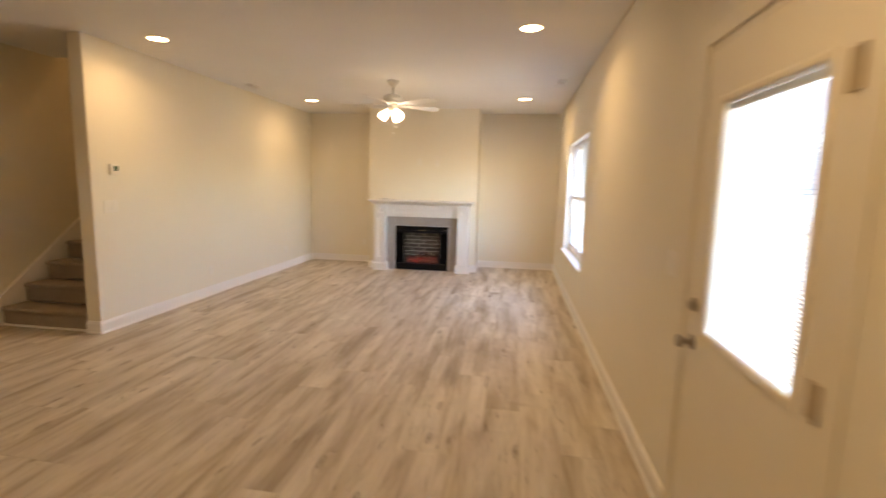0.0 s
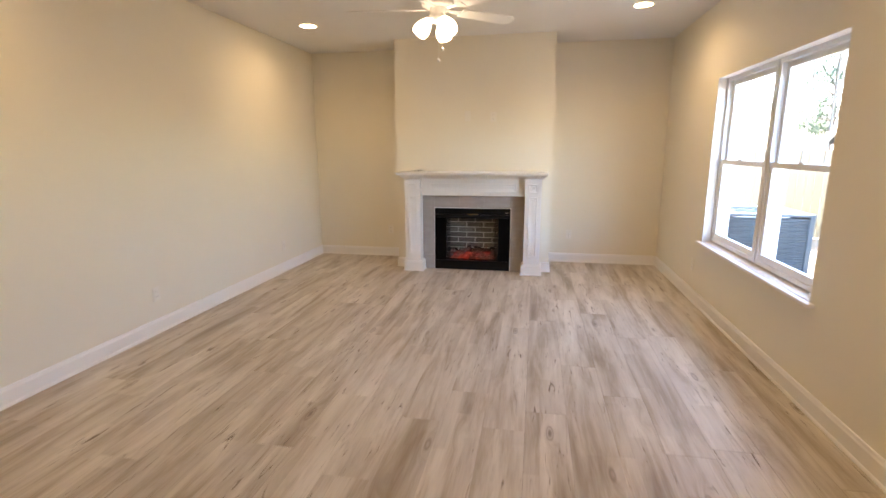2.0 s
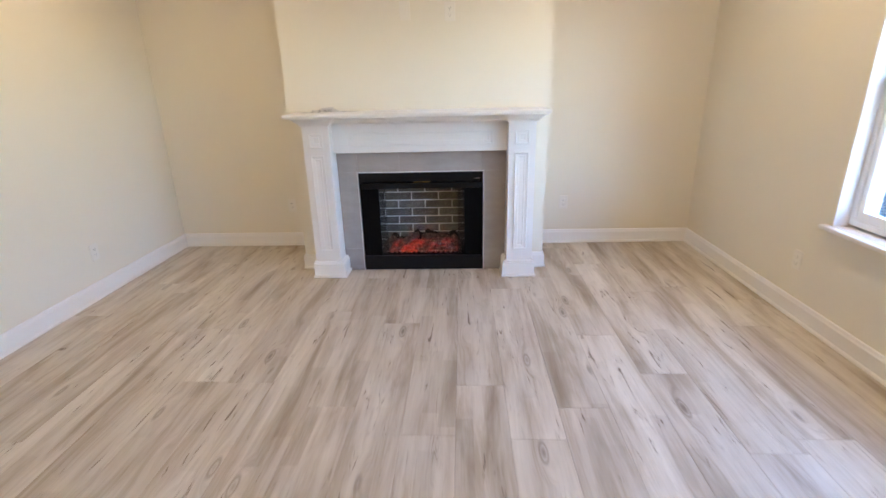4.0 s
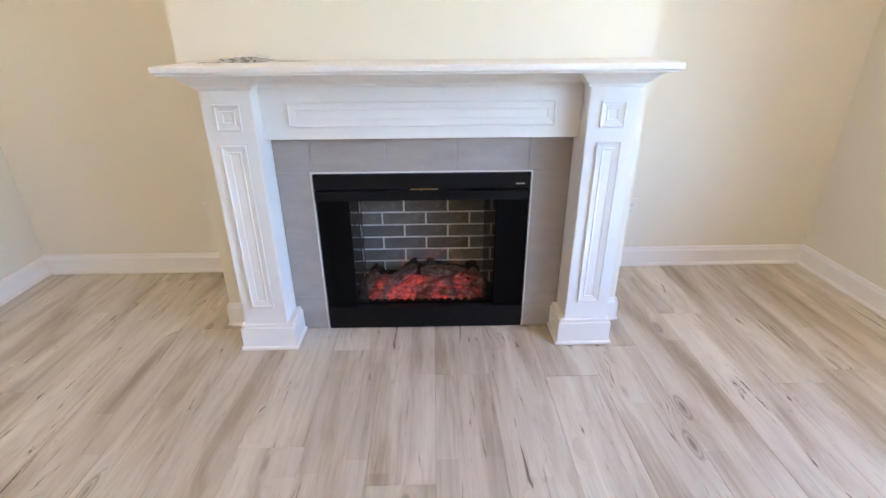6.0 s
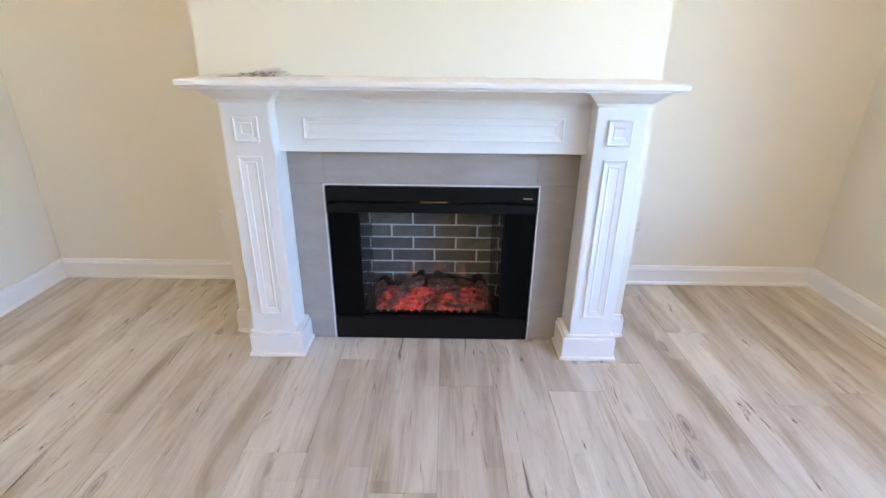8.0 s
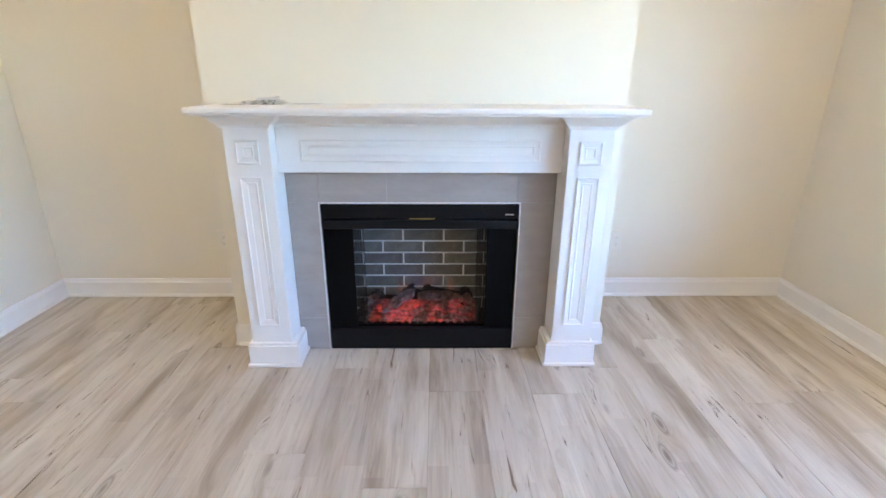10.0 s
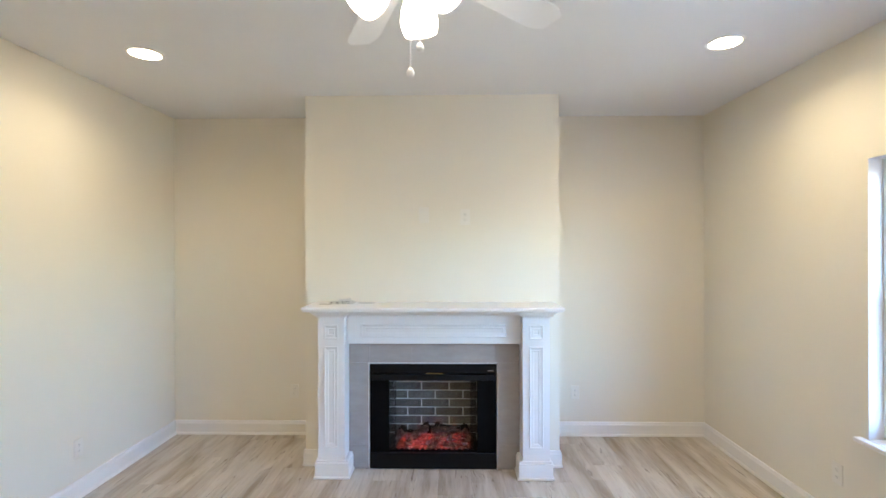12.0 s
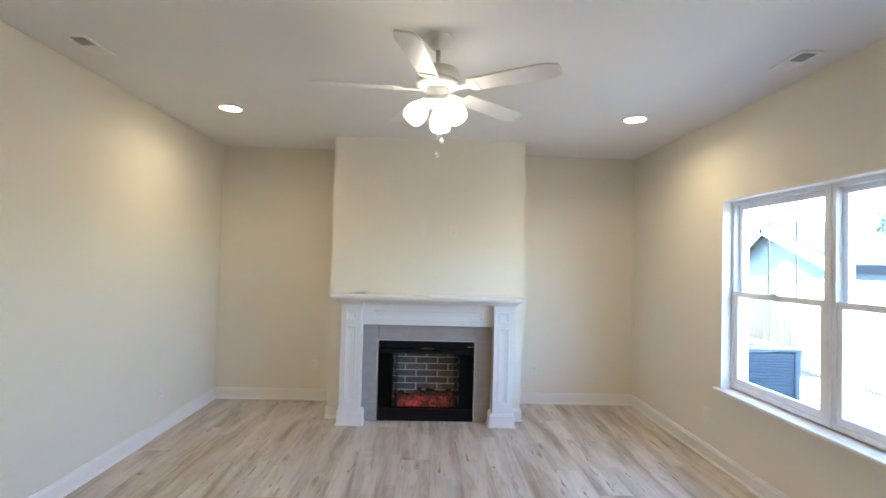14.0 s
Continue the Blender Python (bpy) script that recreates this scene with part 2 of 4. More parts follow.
oi = n.add("ShaderNodeObjectInfo")
board = calc("MULTIPLY", oi.outputs["Random"], 97.0)
sep = n.add("ShaderNodeSeparateXYZ")
n.link(n.coords(), sep.inputs[0])
strip = calc("FLOOR", calc("MULTIPLY_ADD", sep.outputs[0], 13.12, 1.5))
slide, _ = scatter(strip, board, 3.0)
cell = calc("FLOOR", calc("ADD", calc("DIVIDE", sep.outputs[1], 0.52), calc("MULTIPLY", slide, 7.0)))
value, colour = scatter(strip, cell, board)
_, board_colour = scatter(board, 1.0, 5.0)
shift, board_shift = spread(colour, 60.0), spread(board_colour, 437.0)
knots = n.add("ShaderNodeTexVoronoi", Scale=1.0, Randomness=1.0)
n.link(n.coords((7.5, 2.1, 3), offset=board_shift), knots.inputs["Vector"])
pick = n.add("ShaderNodeSeparateColor")
n.link(knots.outputs["Color"], pick.inputs[0])
chosen = n.ramp(pick.outputs[0], [(0.64, (0, 0, 0)), (0.67, (1, 1, 1))])
near = n.mix(1.0, n.ramp(knots.outputs["Distance"], [(0.0, (1, 1, 1)), (0.38, (0, 0, 0))]), chosen, "MULTIPLY")


def flowing(scale, pull, offset):
    """Grain that runs lengthwise and swerves round the knots."""
    add = n.add("ShaderNodeVectorMath")
    add.operation = "MULTIPLY_ADD"
    n.link(near, add.inputs[0])
    add.inputs[1].default_value = (pull, 0, 0)
    n.link(n.coords(scale, offset=offset), add.inputs[2])
    return add.outputs[0]


band = n.noise(flowing((10, 1.0, 6), 0.5, board_shift), 1.0, 4, 0.62, 0.4)
grain = n.noise(flowing((30, 1.9, 10), 2.6, board_shift), 1.0, 5, 0.66, 0.5)
streak = n.noise(flowing((120, 3.0, 20), 5.0, shift), 1.0, 3, 0.6, 0.2)
cloud = n.noise(n.coords((2.4, 0.9, 3), offset=board_shift), 1.0, 2, 0.5)
col = n.ramp(band, [(0.30, (0.415, 0.345, 0.262)), (0.42, (0.525, 0.458, 0.382)), (0.52, (0.620, 0.563, 0.500)), (0.70, (0.690, 0.640, 0.580))])
col = n.mix(0.45, col, n.ramp(grain, [(0.30, (0.66, 0.62, 0.57)), (0.46, (0.96, 0.95, 0.94)), (0.70, (1.06, 1.06, 1.06))]), "MULTIPLY")
col = n.mix(0.13, col, n.ramp(streak, [(0.34, (0.66, 0.62, 0.57)), (0.56, (1, 1, 1))]), "MULTIPLY")
col = n.mix(1.0, col, n.ramp(value, [(0.0, (0.88, 0.868, 0.85)), (0.22, (0.965, 0.96, 0.955)), (0.7, (1.0, 1.0, 0.995)), (1.0, (1.03, 1.03, 1.03))]), "MULTIPLY")
blotch = n.noise(n.coords((5.5, 1.0, 3), offset=board_shift), 1.0, 3, 0.55, 0.8)
col = n.mix(1.0, col, n.ramp(blotch, [(0.34, (0.89, 0.87, 0.835)), (0.50, (1.0, 0.995, 0.975)), (0.66, (1.08, 1.08, 1.06))]), "MULTIPLY")
# grey-brown shade beside the checks, then the checks and knots themselves
where = n.ramp(cloud, [(0.42, (0, 0, 0)), (0.54, (1, 1, 1))])
check = n.noise(flowing((34, 3.6, 8), 2.5, board_shift), 1.0, 4, 0.64, 1.1)
soft = n.mix(1.0, n.ramp(check, [(0.53, (0, 0, 0)), (0.68, (0.46, 0.46, 0.46))]), where, "MULTIPLY")
col = n.mix(soft, col, (0.36, 0.288, 0.210))
crack = n.mix(1.0, n.ramp(check, [(0.635, (0, 0, 0)), (0.68, (0.92, 0.92, 0.92))]), where, "MULTIPLY")
knot = n.mix(1.0, n.ramp(knots.outputs["Distance"], [(0.0, (0.85, 0.85, 0.85)), (0.05, (0.7, 0.7, 0.7)), (0.10, (0.15, 0.15, 0.15)), (0.125, (0.55, 0.55, 0.55)), (0.17, (0, 0, 0))]), chosen, "MULTIPLY")
col = n.mix(n.mix(1.0, knot, crack, "LIGHTEN"), col, (0.17, 0.122, 0.083))
tone = n.ramp(oi.outputs["Random"], [(0, (0.90, 0.893, 0.868)), (0.5, (0.95, 0.945, 0.925)), (1, (0.995, 0.995, 0.98))])
n.link(n.mix(1.0, col, tone, "MULTIPLY"), n.bsdf.inputs["Base Color"])
n.bump(grain, 0.10, 0.0008)
n.link(n.ramp(band, [(0.3, (0.52, 0.52, 0.52)), (0.7, (0.42, 0.42, 0.42))]), n.bsdf.inputs["Roughness"])
PLANK = n.mat

n = Nodes("stair_carpet")
v = n.coords()
c1 = n.ramp(n.noise(v, 260, 3, 0.7), [(0.3, (0.28, 0.225, 0.18)), (0.7, (0.46, 0.39, 0.325))])
n.link(n.mix(0.5, c1, n.ramp(n.noise(v, 6, 3), [(0.3, (0.75, 0.75, 0.75)), (0.7, (1, 1, 1))]), "MULTIPLY"), n.bsdf.inputs["Base Color"])
n.bump(n.noise(v, 420, 2), 1.0, 0.006)
n.set(Roughness=1.0)
CARPET = n.mat

n = Nodes("grey_tile")
oi = n.add("ShaderNodeObjectInfo")
v = n.coords((2.0, 2.0, 5.0))
base = n.ramp(n.noise(v, 3.5, 5, 0.6), [(0.3, (0.355, 0.318, 0.288)), (0.7, (0.415, 0.375, 0.342))])
n.link(n.mix(1.0, base, n.ramp(oi.outputs["Random"], [(0, (0.94, 0.94, 0.94)), (1, (1.03, 1.03, 1.03))]), "MULTIPLY"), n.bsdf.inputs["Base Color"])
n.bump(n.noise(n.coords(), 120, 3), 0.1, 0.001)
n.set(Roughness=0.42)
TILE = n.mat

n = Nodes("firebrick")
oi = n.add("ShaderNodeObjectInfo")
v = n.coords(which="Generated")
base = n.ramp(n.noise(n.coords(), 28, 5, 0.7), [(0.3, (0.115, 0.107, 0.098)), (0.7, (0.235, 0.22, 0.20))])
n.link(n.mix(1.0, base, n.ramp(oi.outputs["Random"], [(0, (0.75, 0.75, 0.75)), (1, (1.15, 1.13, 1.1))]), "MULTIPLY"), n.bsdf.inputs["Base Color"])
n.bump(n.noise(n.coords(), 160, 4), 0.5, 0.002)
n.set(Roughness=0.85)
FIREBRICK = n.mat

# cast log set: ash-grey bark, glowing red along curling veins low down in the middle of the bed
n = Nodes("glowing_log")
v = n.coords()
sep = n.add("ShaderNodeSeparateXYZ")
n.link(v, sep.inputs[0])
# Bark tones are reddened, with the embers' light on them put into the colour.
n.link(n.ramp(n.noise(v, 55, 5, 0.7), [(0.3, (0.034, 0.022, 0.019)), (0.52, (0.13, 0.09, 0.078)), (0.72, (0.28, 0.20, 0.175))]), n.bsdf.inputs["Base Color"])
vein = n.noise(n.coords((1.0, 1.4, 1.5)), 24, 2, 0.5, 1.8)
glow = n.ramp(vein, [(0.38, (0.004, 0.0, 0.0)), (0.45, (0.07, 0.002, 0.001)), (0.485, (0.45, 0.013, 0.006)), (0.505, (1.0, 0.075, 0.03)), (0.525, (0.30, 0.008, 0.004)), (0.58, (0.01, 0.0, 0.0))])
low = n.ramp(sep.outputs[2], [(0.140, (1, 1, 1)), (0.178, (0.5, 0.5, 0.5)), (0.215, (0.02, 0.02, 0.02))])
side = n.ramp(calc_abs(n, sep.outputs[0]), [(0.20, (1, 1, 1)), (0.285, (0.0, 0.0, 0.0))])
patch = n.ramp(n.noise(v, 11, 2), [(0.40, (0.06, 0.06, 0.06)), (0.58, (1, 1, 1))])
n.link(n.mix(1.0, n.mix(1.0, glow, patch, "MULTIPLY"), n.mix(1.0, low, side, "MULTIPLY"), "MULTIPLY"), n.bsdf.inputs["Emission Color"])
n.set(Roughness=0.9, Emission_Strength=0.085)
n.bump(n.noise(v, 70, 5, 0.7), 0.9, 0.008)
HOTLOG = n.mat


def clear_glass(name, tint=(1, 1, 1), ior=1.45):
    n = Nodes(name)
    n.tree.nodes.remove(n.bsdf)
    tr = n.add("ShaderNodeBsdfTransparent", Color=(*tint, 1))
    gl = n.add("ShaderNodeBsdfGlossy", Roughness=0.02)
    lw = n.add("ShaderNodeLayerWeight", Blend=0.5)
    pw = n.add("ShaderNodeMath")
    pw.operation = "POWER"
    pw.inputs[1].default_value = 5.0
    n.link(lw.outputs["Facing"], pw.inputs[0])
    sc = n.add("ShaderNodeMath")
    sc.operation = "MULTIPLY_ADD"
    sc.inputs[1].default_value, sc.inputs[2].default_value = 0.9, ((ior - 1) / (ior + 1)) ** 2
    n.link(pw.outputs[0], sc.inputs[0])
    mx = n.add("ShaderNodeMixShader")
    n.link(sc.outputs[0], mx.inputs[0])
    n.link(tr.outputs[0], mx.inputs[1])
    n.link(gl.outputs[0], mx.inputs[2])
    n.link(mx.outputs[0], n.out.inputs["Surface"])
    return n.mat


GLASS = clear_glass("window_glass", (0.97, 0.99, 1.0))
FIREGLASS = clear_glass("fire_glass", (0.94, 0.94, 0.94), 1.18)


def flame_mat(name, colour, strength, cover):
    n = Nodes(name)
    n.tree.nodes.remove(n.bsdf)
    tr = n.add("ShaderNodeBsdfTransparent")
    em = n.add("ShaderNodeEmission", Color=(*colour, 1), Strength=strength)
    mx = n.add("ShaderNodeMixShader", Fac=cover)
    n.link(tr.outputs[0], mx.inputs[1])
    n.link(em.outputs[0], mx.inputs[2])
    n.link(mx.outputs[0], n.out.inputs["Surface"])
    return n.mat


FLAME = flame_mat("orange_flame", (1.0, 0.30, 0.10), 0.05, 0.030)
FLAMEBLUE = flame_mat("violet_flame", (0.55, 0.16, 0.62), 0.035, 0.010)
CANGLOW = glowing("led_lens", WARM, CAN_POWER)
SHADEGLOW = glowing("opal_glass_lit", (1.0, 0.77, 0.50), SHADE_POWER)
STAIRGLOW = glowing("landing_lamp_glass", (1.0, 0.58, 0.22), STAIR_POWER)

# ---- large structure ----
T = 0.15
structure("wall_east", slab_with_holes((YS - T, YN + T), (0, ZC), XE, XE + T, [(WY0, WY1, WZ0, WZ1), (DY0, DY1, -1, DZ1)], lambda u, v, w: (w, u, v)),
          WALL, "cream painted wall with window and entrance door", "wall")
structure("wall_north", boxed(XS - T, XE, YN, YN + T, 0, ZC), WALL, "cream painted end wall behind the fireplace", "wall")
structure("wall_west", boxed(XW - 0.145, XW, YWALL, YN, 0, ZC, bev=0.004), WALL, "cream painted partition wall beside the stairs", "wall")
structure("wall_stairs", slab_with_holes((YS - T, YN), (0, 5.4), XS - T, XS, [(2.98, 3.78, -1, 2.04)], lambda u, v, w: (w, u, v)),
          WALL, "cream painted wall along the stairs", "wall")
structure("wall_south", boxed(XS, XE, YS - T, YS, 0, ZC), WALL, "cream painted wall closing the room", "wall")
structure("chimney_breast", slab_with_holes((CHX0, CHX1), (0, ZC), CHY, YN - 0.001, [(FBX0 - 0.01, FBX1 + 0.01, -1, FBZ + 0.01)], lambda u, v, w: (u, w, v)),
          WALL, "cream painted chimney breast above the fireplace", "wall")
structure("ceiling", slab_with_holes((XS, XE + T), (YS - T, YN + T), ZC, ZC + 0.28, [(XS - 1, XW - 0.145, 4.87, YN)], lambda u, v, w: (u, v, w)),
          CEIL, "flat white painted ceiling", "ceiling")
bm = bmesh.new()
box(bm, XW - 0.145, XW - 0.045, 4.77, YN + T, ZC + 0.281, 5.4)
box(bm, XS, XW - 0.146, YN, YN + T, ZC + 0.281, 5.4)
box(bm, XS, XW - 0.146, 4.77, 4.86, ZC + 0.281, 5.4)
structure("wall_landing", bm, WALL, "cream painted walls of the stairwell upstairs", "wall")
structure("ceiling_landing", boxed(XS - T, XW, 4.7, YN + T, 5.4, 5.5), CEIL, "white ceiling above the stairwell", "ceiling")

floor_ob = structure("floor", boxed(XS, XE + 0.02, YS, YN + 0.5, -0.12, -0.0065), SEAM, "greyed oak plank floor laid lengthwise", "floor")

BASE = [(0, 0), (0.022, 0), (0.024, 0.006), (0.020, 0.016), (0.015, 0.020), (0.015, 0.095), (0.011, 0.104), (0.008, 0.118), (0, 0.120)]


def baseboard(a, b, out):
    bm = extrude_profile(bmesh.new(), BASE, (*a, 0.0), (*b, 0.0), (*out, 0))
    return structure("baseboard", bm, TRIM, "white painted baseboard with shoe moulding", "baseboard")


baseboard((XW, YWALL - 0.015), (XW, YN), (1, 0))
baseboard((XW - 0.145, YWALL), (XW, YWALL), (0, -1))
baseboard((XW + 0.001, YN), (CHX0 - 0.001, YN), (0, -1))
baseboard((CHX1 + 0.001, YN), (XE - 0.001, YN), (0, -1))
baseboard((CHX0, CHY - 0.015), (CHX0, YN - 0.026), (-1, 0))
baseboard((CHX1, CHY - 0.015), (CHX1, YN - 0.026), (1, 0))
baseboard((CHX0, CHY), (-2.262, CHY), (0, -1))
baseboard((-0.618, CHY), (CHX1, CHY), (0, -1))
baseboard((XE, DY1 + 0.075), (XE, YN), (-1, 0))
baseboard((XE, YS), (XE, DY0 - 0.075), (-1, 0))
baseboard((XS, YS), (XS, 2.91), (1, 0))
baseboard((XS, 3.85), (XS, 4.055), (1, 0))
baseboard((XS + 0.03, YS), (XE - 0.03, YS), (0, 1))

# ---- stairs ----
RISE, RUN, YFIRST = 0.19, 0.25, 4.075
stairs = tagged(thing("staircase", "straight staircase with taupe carpet and white skirting", "staircase"), kind="structure")
for k in range(15):
    y, z = YFIRST + k * RUN, RISE * (k + 1)
    x0, x1 = XS + 0.022, XW - 0.147
    bm = bmesh.new()
    box(bm, x0, x1, y - 0.025, y + RUN, z - 0.045, z, 0.016, 3)
    box(bm, x0, x1, y, y + RUN + 0.02, z - RISE, z - 0.043, 0.004)
    part("carpeted_step", bm, CARPET, stairs, smooth=False)
bm = bmesh.new()
vs = []
for w in (XS + 0.001, XS + 0.020):
    vs.append([bm.verts.new((w, YFIRST - 0.02 + a, b)) for a, b in ((0, 0), (0, 0.28), (15 * RUN, 0.28 + 15 * RISE), (15 * RUN, 0))])
for k in range(4):
    bm.faces.new((vs[0][k], vs[0][(k + 1) % 4], vs[1][(k + 1) % 4], vs[1][k]))
bm.faces.new(vs[0])
bm.faces.new(vs[1])
part("skirt_board", bm, TRIM, stairs, "white painted sloping skirt board")
part("shoe_strip", boxed(XS + 0.022, XW - 0.147, YFIRST - 0.018, YFIRST, 0.0, 0.022, bev=0.005, seg=2), TRIM, stairs, "white shoe moulding under the first riser")
lamp = thing("landing_lamp", "warm glass ceiling lamp above the stairs", "ceiling lamp", at=(-4.37, 6.6, 5.4))
part("base", turned([(0, 0), (0.09, 0), (0.09, -0.02), (0.05, -0.03), (0, -0.03)]), NICKEL, lamp, smooth=True)
part("globe", turned([(0.05, -0.03), (0.12, -0.05), (0.14, -0.09), (0.11, -0.13), (0.05, -0.15), (0, -0.155)]), STAIRGLOW, lamp, "lit warm glass globe", True)


# ---- window ----
def double_hung(y0, y1, z0, z1, parent):
    """One double-hung unit: the upper sash outside, the lower sash inside, each with its pane."""
    f = 0.030
    zm = (z0 + z1) / 2
    part("window_frame", slab_with_holes((y0, y1), (z0, z1), XE + 0.075, XE + 0.148, [(y0 + f, y1 - f, z0 + 0.03, z1 - f)], lambda u, v, w: (w, u, v)), VINYL, parent)
    for name, xa, a, b in (("upper_sash", XE + 0.115, zm - 0.02, z1 - f), ("lower_sash", XE + 0.083, z0 + 0.03, zm + 0.02)):
        s = 0.036
        sash = part(name, slab_with_holes((y0 + f, y1 - f), (a, b), xa, xa + 0.03, [(y0 + f + s, y1 - f - s, a + s + (0.012 if a < zm - 0.1 else 0), b - s)], lambda u, v, w: (w, u, v)), VINYL, parent)
        ga, gb = a + s - 0.004, b - s + 0.004
        pane = part("pane", boxed(xa + 0.012, xa + 0.016, y0 + f + s - 0.004, y1 - f - s + 0.004, ga, gb), GLASS, sash, "clear glass pane")
        pane.visible_shadow = False
        if name == "upper_sash":
            w = (y1 - y0 - 2 * f - 2 * s) / 3
            for k in (1, 2):
                yc = y0 + f + s + w * k
                part("muntin", boxed(xa + 0.018, xa + 0.026, yc - 0.0065, yc + 0.0065, ga, gb, bev=0.001), MUNTIN, sash, "grey muntin bar")
        else:
            yc = (y0 + y1) / 2
            part("sash_lock", boxed(xa - 0.012, xa + 0.012, yc - 0.03, yc + 0.03, b + 0.001, b + 0.013, bev=0.003), VINYL, sash)


window = tagged(thing("window_1", "white vinyl twin double-hung window with painted sill", "window"), kind="structure")
ym = (WY0 + WY1) / 2
double_hung(WY0 + 0.004, ym - 0.012, WZ0 + 0.025, WZ1 - 0.004, window)
double_hung(ym + 0.012, WY1 - 0.004, WZ0 + 0.025, WZ1 - 0.004, window)
part("mullion", boxed(XE + 0.066, XE + 0.15, ym - 0.0115, ym + 0.0115, WZ0 + 0.025, WZ1 - 0.004, bev=0.002), VINYL, window)
bm = bmesh.new()
box(bm, XE - 0.045, XE - 0.001, WY0 - 0.060, WY1 + 0.045, WZ0 - 0.012, WZ0 + 0.012, 0.006, 2)
box(bm, XE + 0.0, XE + 0.15, WY0 + 0.002, WY1 - 0.002, WZ0 + 0.001, WZ0 + 0.012)
part("window_sill", bm, TRIM, window, "white painted sill with rounded nose")
bm = bmesh.new()
box(bm, XE - 0.001, XE + 0.074, WY1 - 0.005, WY1 - 0.001, WZ0 + 0.013, WZ1 - 0.005)
box(bm, XE - 0.001, XE + 0.074, WY0 + 0.001, WY0 + 0.005, WZ0 + 0.013, WZ1 - 0.005)
box(bm, XE - 0.001, XE + 0.074, WY0 + 0.001, WY1 - 0.001, WZ1 - 0.0045, WZ1 - 0.001)
part("jamb_lining", bm, TRIM, window, "white painted reveal")

part("exterior_surround", slab_with_holes((WY0 - 0.05, WY1 + 0.05), (WZ0 - 0.04, WZ1 + 0.05), XE + 0.151, XE + 0.205,
                                          [(WY0 + 0.018, ym - 0.026, WZ0 + 0.045, WZ1 - 0.018), (ym + 0.026, WY1 - 0.018, WZ0 + 0.045, WZ1 - 0.018)], lambda u, v, w: (w, u, v)), VINYL, window, "white outer window surround")

# ---- entrance door ----
door = tagged(thing("door_1", "closed tan entrance door with half glass and blinds", "door"), kind="structure")
GY0, GY1, GZ0, GZ1 = 1.475, 2.065, 0.945, 1.805
part("door_slab", slab_with_holes((DY0 + 0.018, DY1 - 0.018), (0.012, DZ1 - 0.018), XE + 0.003, XE + 0.047, [(GY0, GY1, GZ0, GZ1)], lambda u, v, w: (w, u, v)), DOORPAINT, door)
LITE = [(0.0, 0.0), (0.004, 0.006), (0.010, 0.008), (0.024, 0.007), (0.030, 0.002), (0.034, -0.010)]
part("glass_frame", moulding_ring(bmesh.new(), GY0 - 0.03, GY1 + 0.03, GZ0 - 0.03, GZ1 + 0.03, LITE, lambda u, v, h: (XE + 0.0028 - h, u, v)), DOORPAINT, door, "moulded frame round the glass")
for xg in (XE + 0.010, XE + 0.040):
    pane = part("pane", boxed(xg, xg + 0.003, GY0, GY1, GZ0, GZ1), GLASS, door, "clear glass pane")
    pane.visible_shadow = False
blind = part("blind", boxed(XE + 0.018, XE + 0.036, GY0 + 0.008, GY1 - 0.008, GZ1 - 0.03, GZ1 - 0.004, bev=0.002), VINYL, door, "white head rail of the blind")
slat = finish(boxed(-0.006, 0.006, GY0 + 0.01, GY1 - 0.01, -0.0004, 0.0004), "slat", BLIND)
k = 0
while GZ1 - 0.04 - 0.0125 * k > GZ0 + 0.01:
    o = new("slat", slat)
    o.parent = blind
    o.matrix_basis = pose(XE + 0.027, 0, GZ1 - 0.04 - 0.0125 * k, 0, 62, 0)
    k += 1
for z, name in ((0.875, "knob"), (1.03, "deadbolt")):
    m = pose(XE + 0.003, 2.165, z, 0, -90, 0)
    prof = [(0, 0), (0.031, 0), (0.031, 0.006), (0.026, 0.010), (0.011, 0.014), (0.011, 0.028), (0.022, 0.036), (0.027, 0.048), (0.024, 0.060), (0, 0.064)] if name == "knob" else [(0, 0), (0.029, 0), (0.029, 0.010), (0.022, 0.016), (0, 0.017)]
    ob = part(name, turned(prof, m), KNOB, door, "dark satin nickel", True)
    if name == "deadbolt":
        part("thumb_turn", boxed(XE - 0.028, XE - 0.004, 2.161, 2.169, z - 0.016, z + 0.016, bev=0.003), NICKEL, ob)
for z in (0.25, 0.985, 1.765):
    bm = turned([(0, -0.05), (0.007, -0.05), (0.007, 0.05), (0, 0.05)], pose(XE - 0.006, DY0 + 0.020, z), 12)
    box(bm, XE - 0.001, XE + 0.0028, DY0 + 0.020, DY0 + 0.072, z - 0.05, z + 0.05, 0.001)
    part("hinge", bm, HINGE, door)
part("door_jamb", slab_with_holes((DY0 + 0.001, DY1 - 0.001), (0.002, DZ1 - 0.001), XE + 0.001, XE + 0.149, [(DY0 + 0.0175, DY1 - 0.0175, -1, DZ1 - 0.0175)], lambda u, v, w: (w, u, v)), DOORPAINT, door)


def casing(y0, y1, z1, place, parent, mat):
    bm = bmesh.new()
    for a, b in (((y0 - 0.068, y0 - 0.008), (0.0, z1 + 0.068)), ((y1 + 0.008, y1 + 0.068), (0.0, z1 + 0.068)), ((y0 - 0.0075, y1 + 0.0075), (z1 + 0.008, z1 + 0.068))):
        c = bmesh.new()
        box(c, 0, 0.008, a[0], a[1], b[0], b[1], 0.003, 2)
        for v in c.verts:
            v.co = place(v.co)
        me = bpy.data.meshes.new("casing")
        c.to_mesh(me)
        c.free()
        bm.from_mesh(me)
        bpy.data.meshes.remove(me)
    return part("casing", bm, mat, parent)


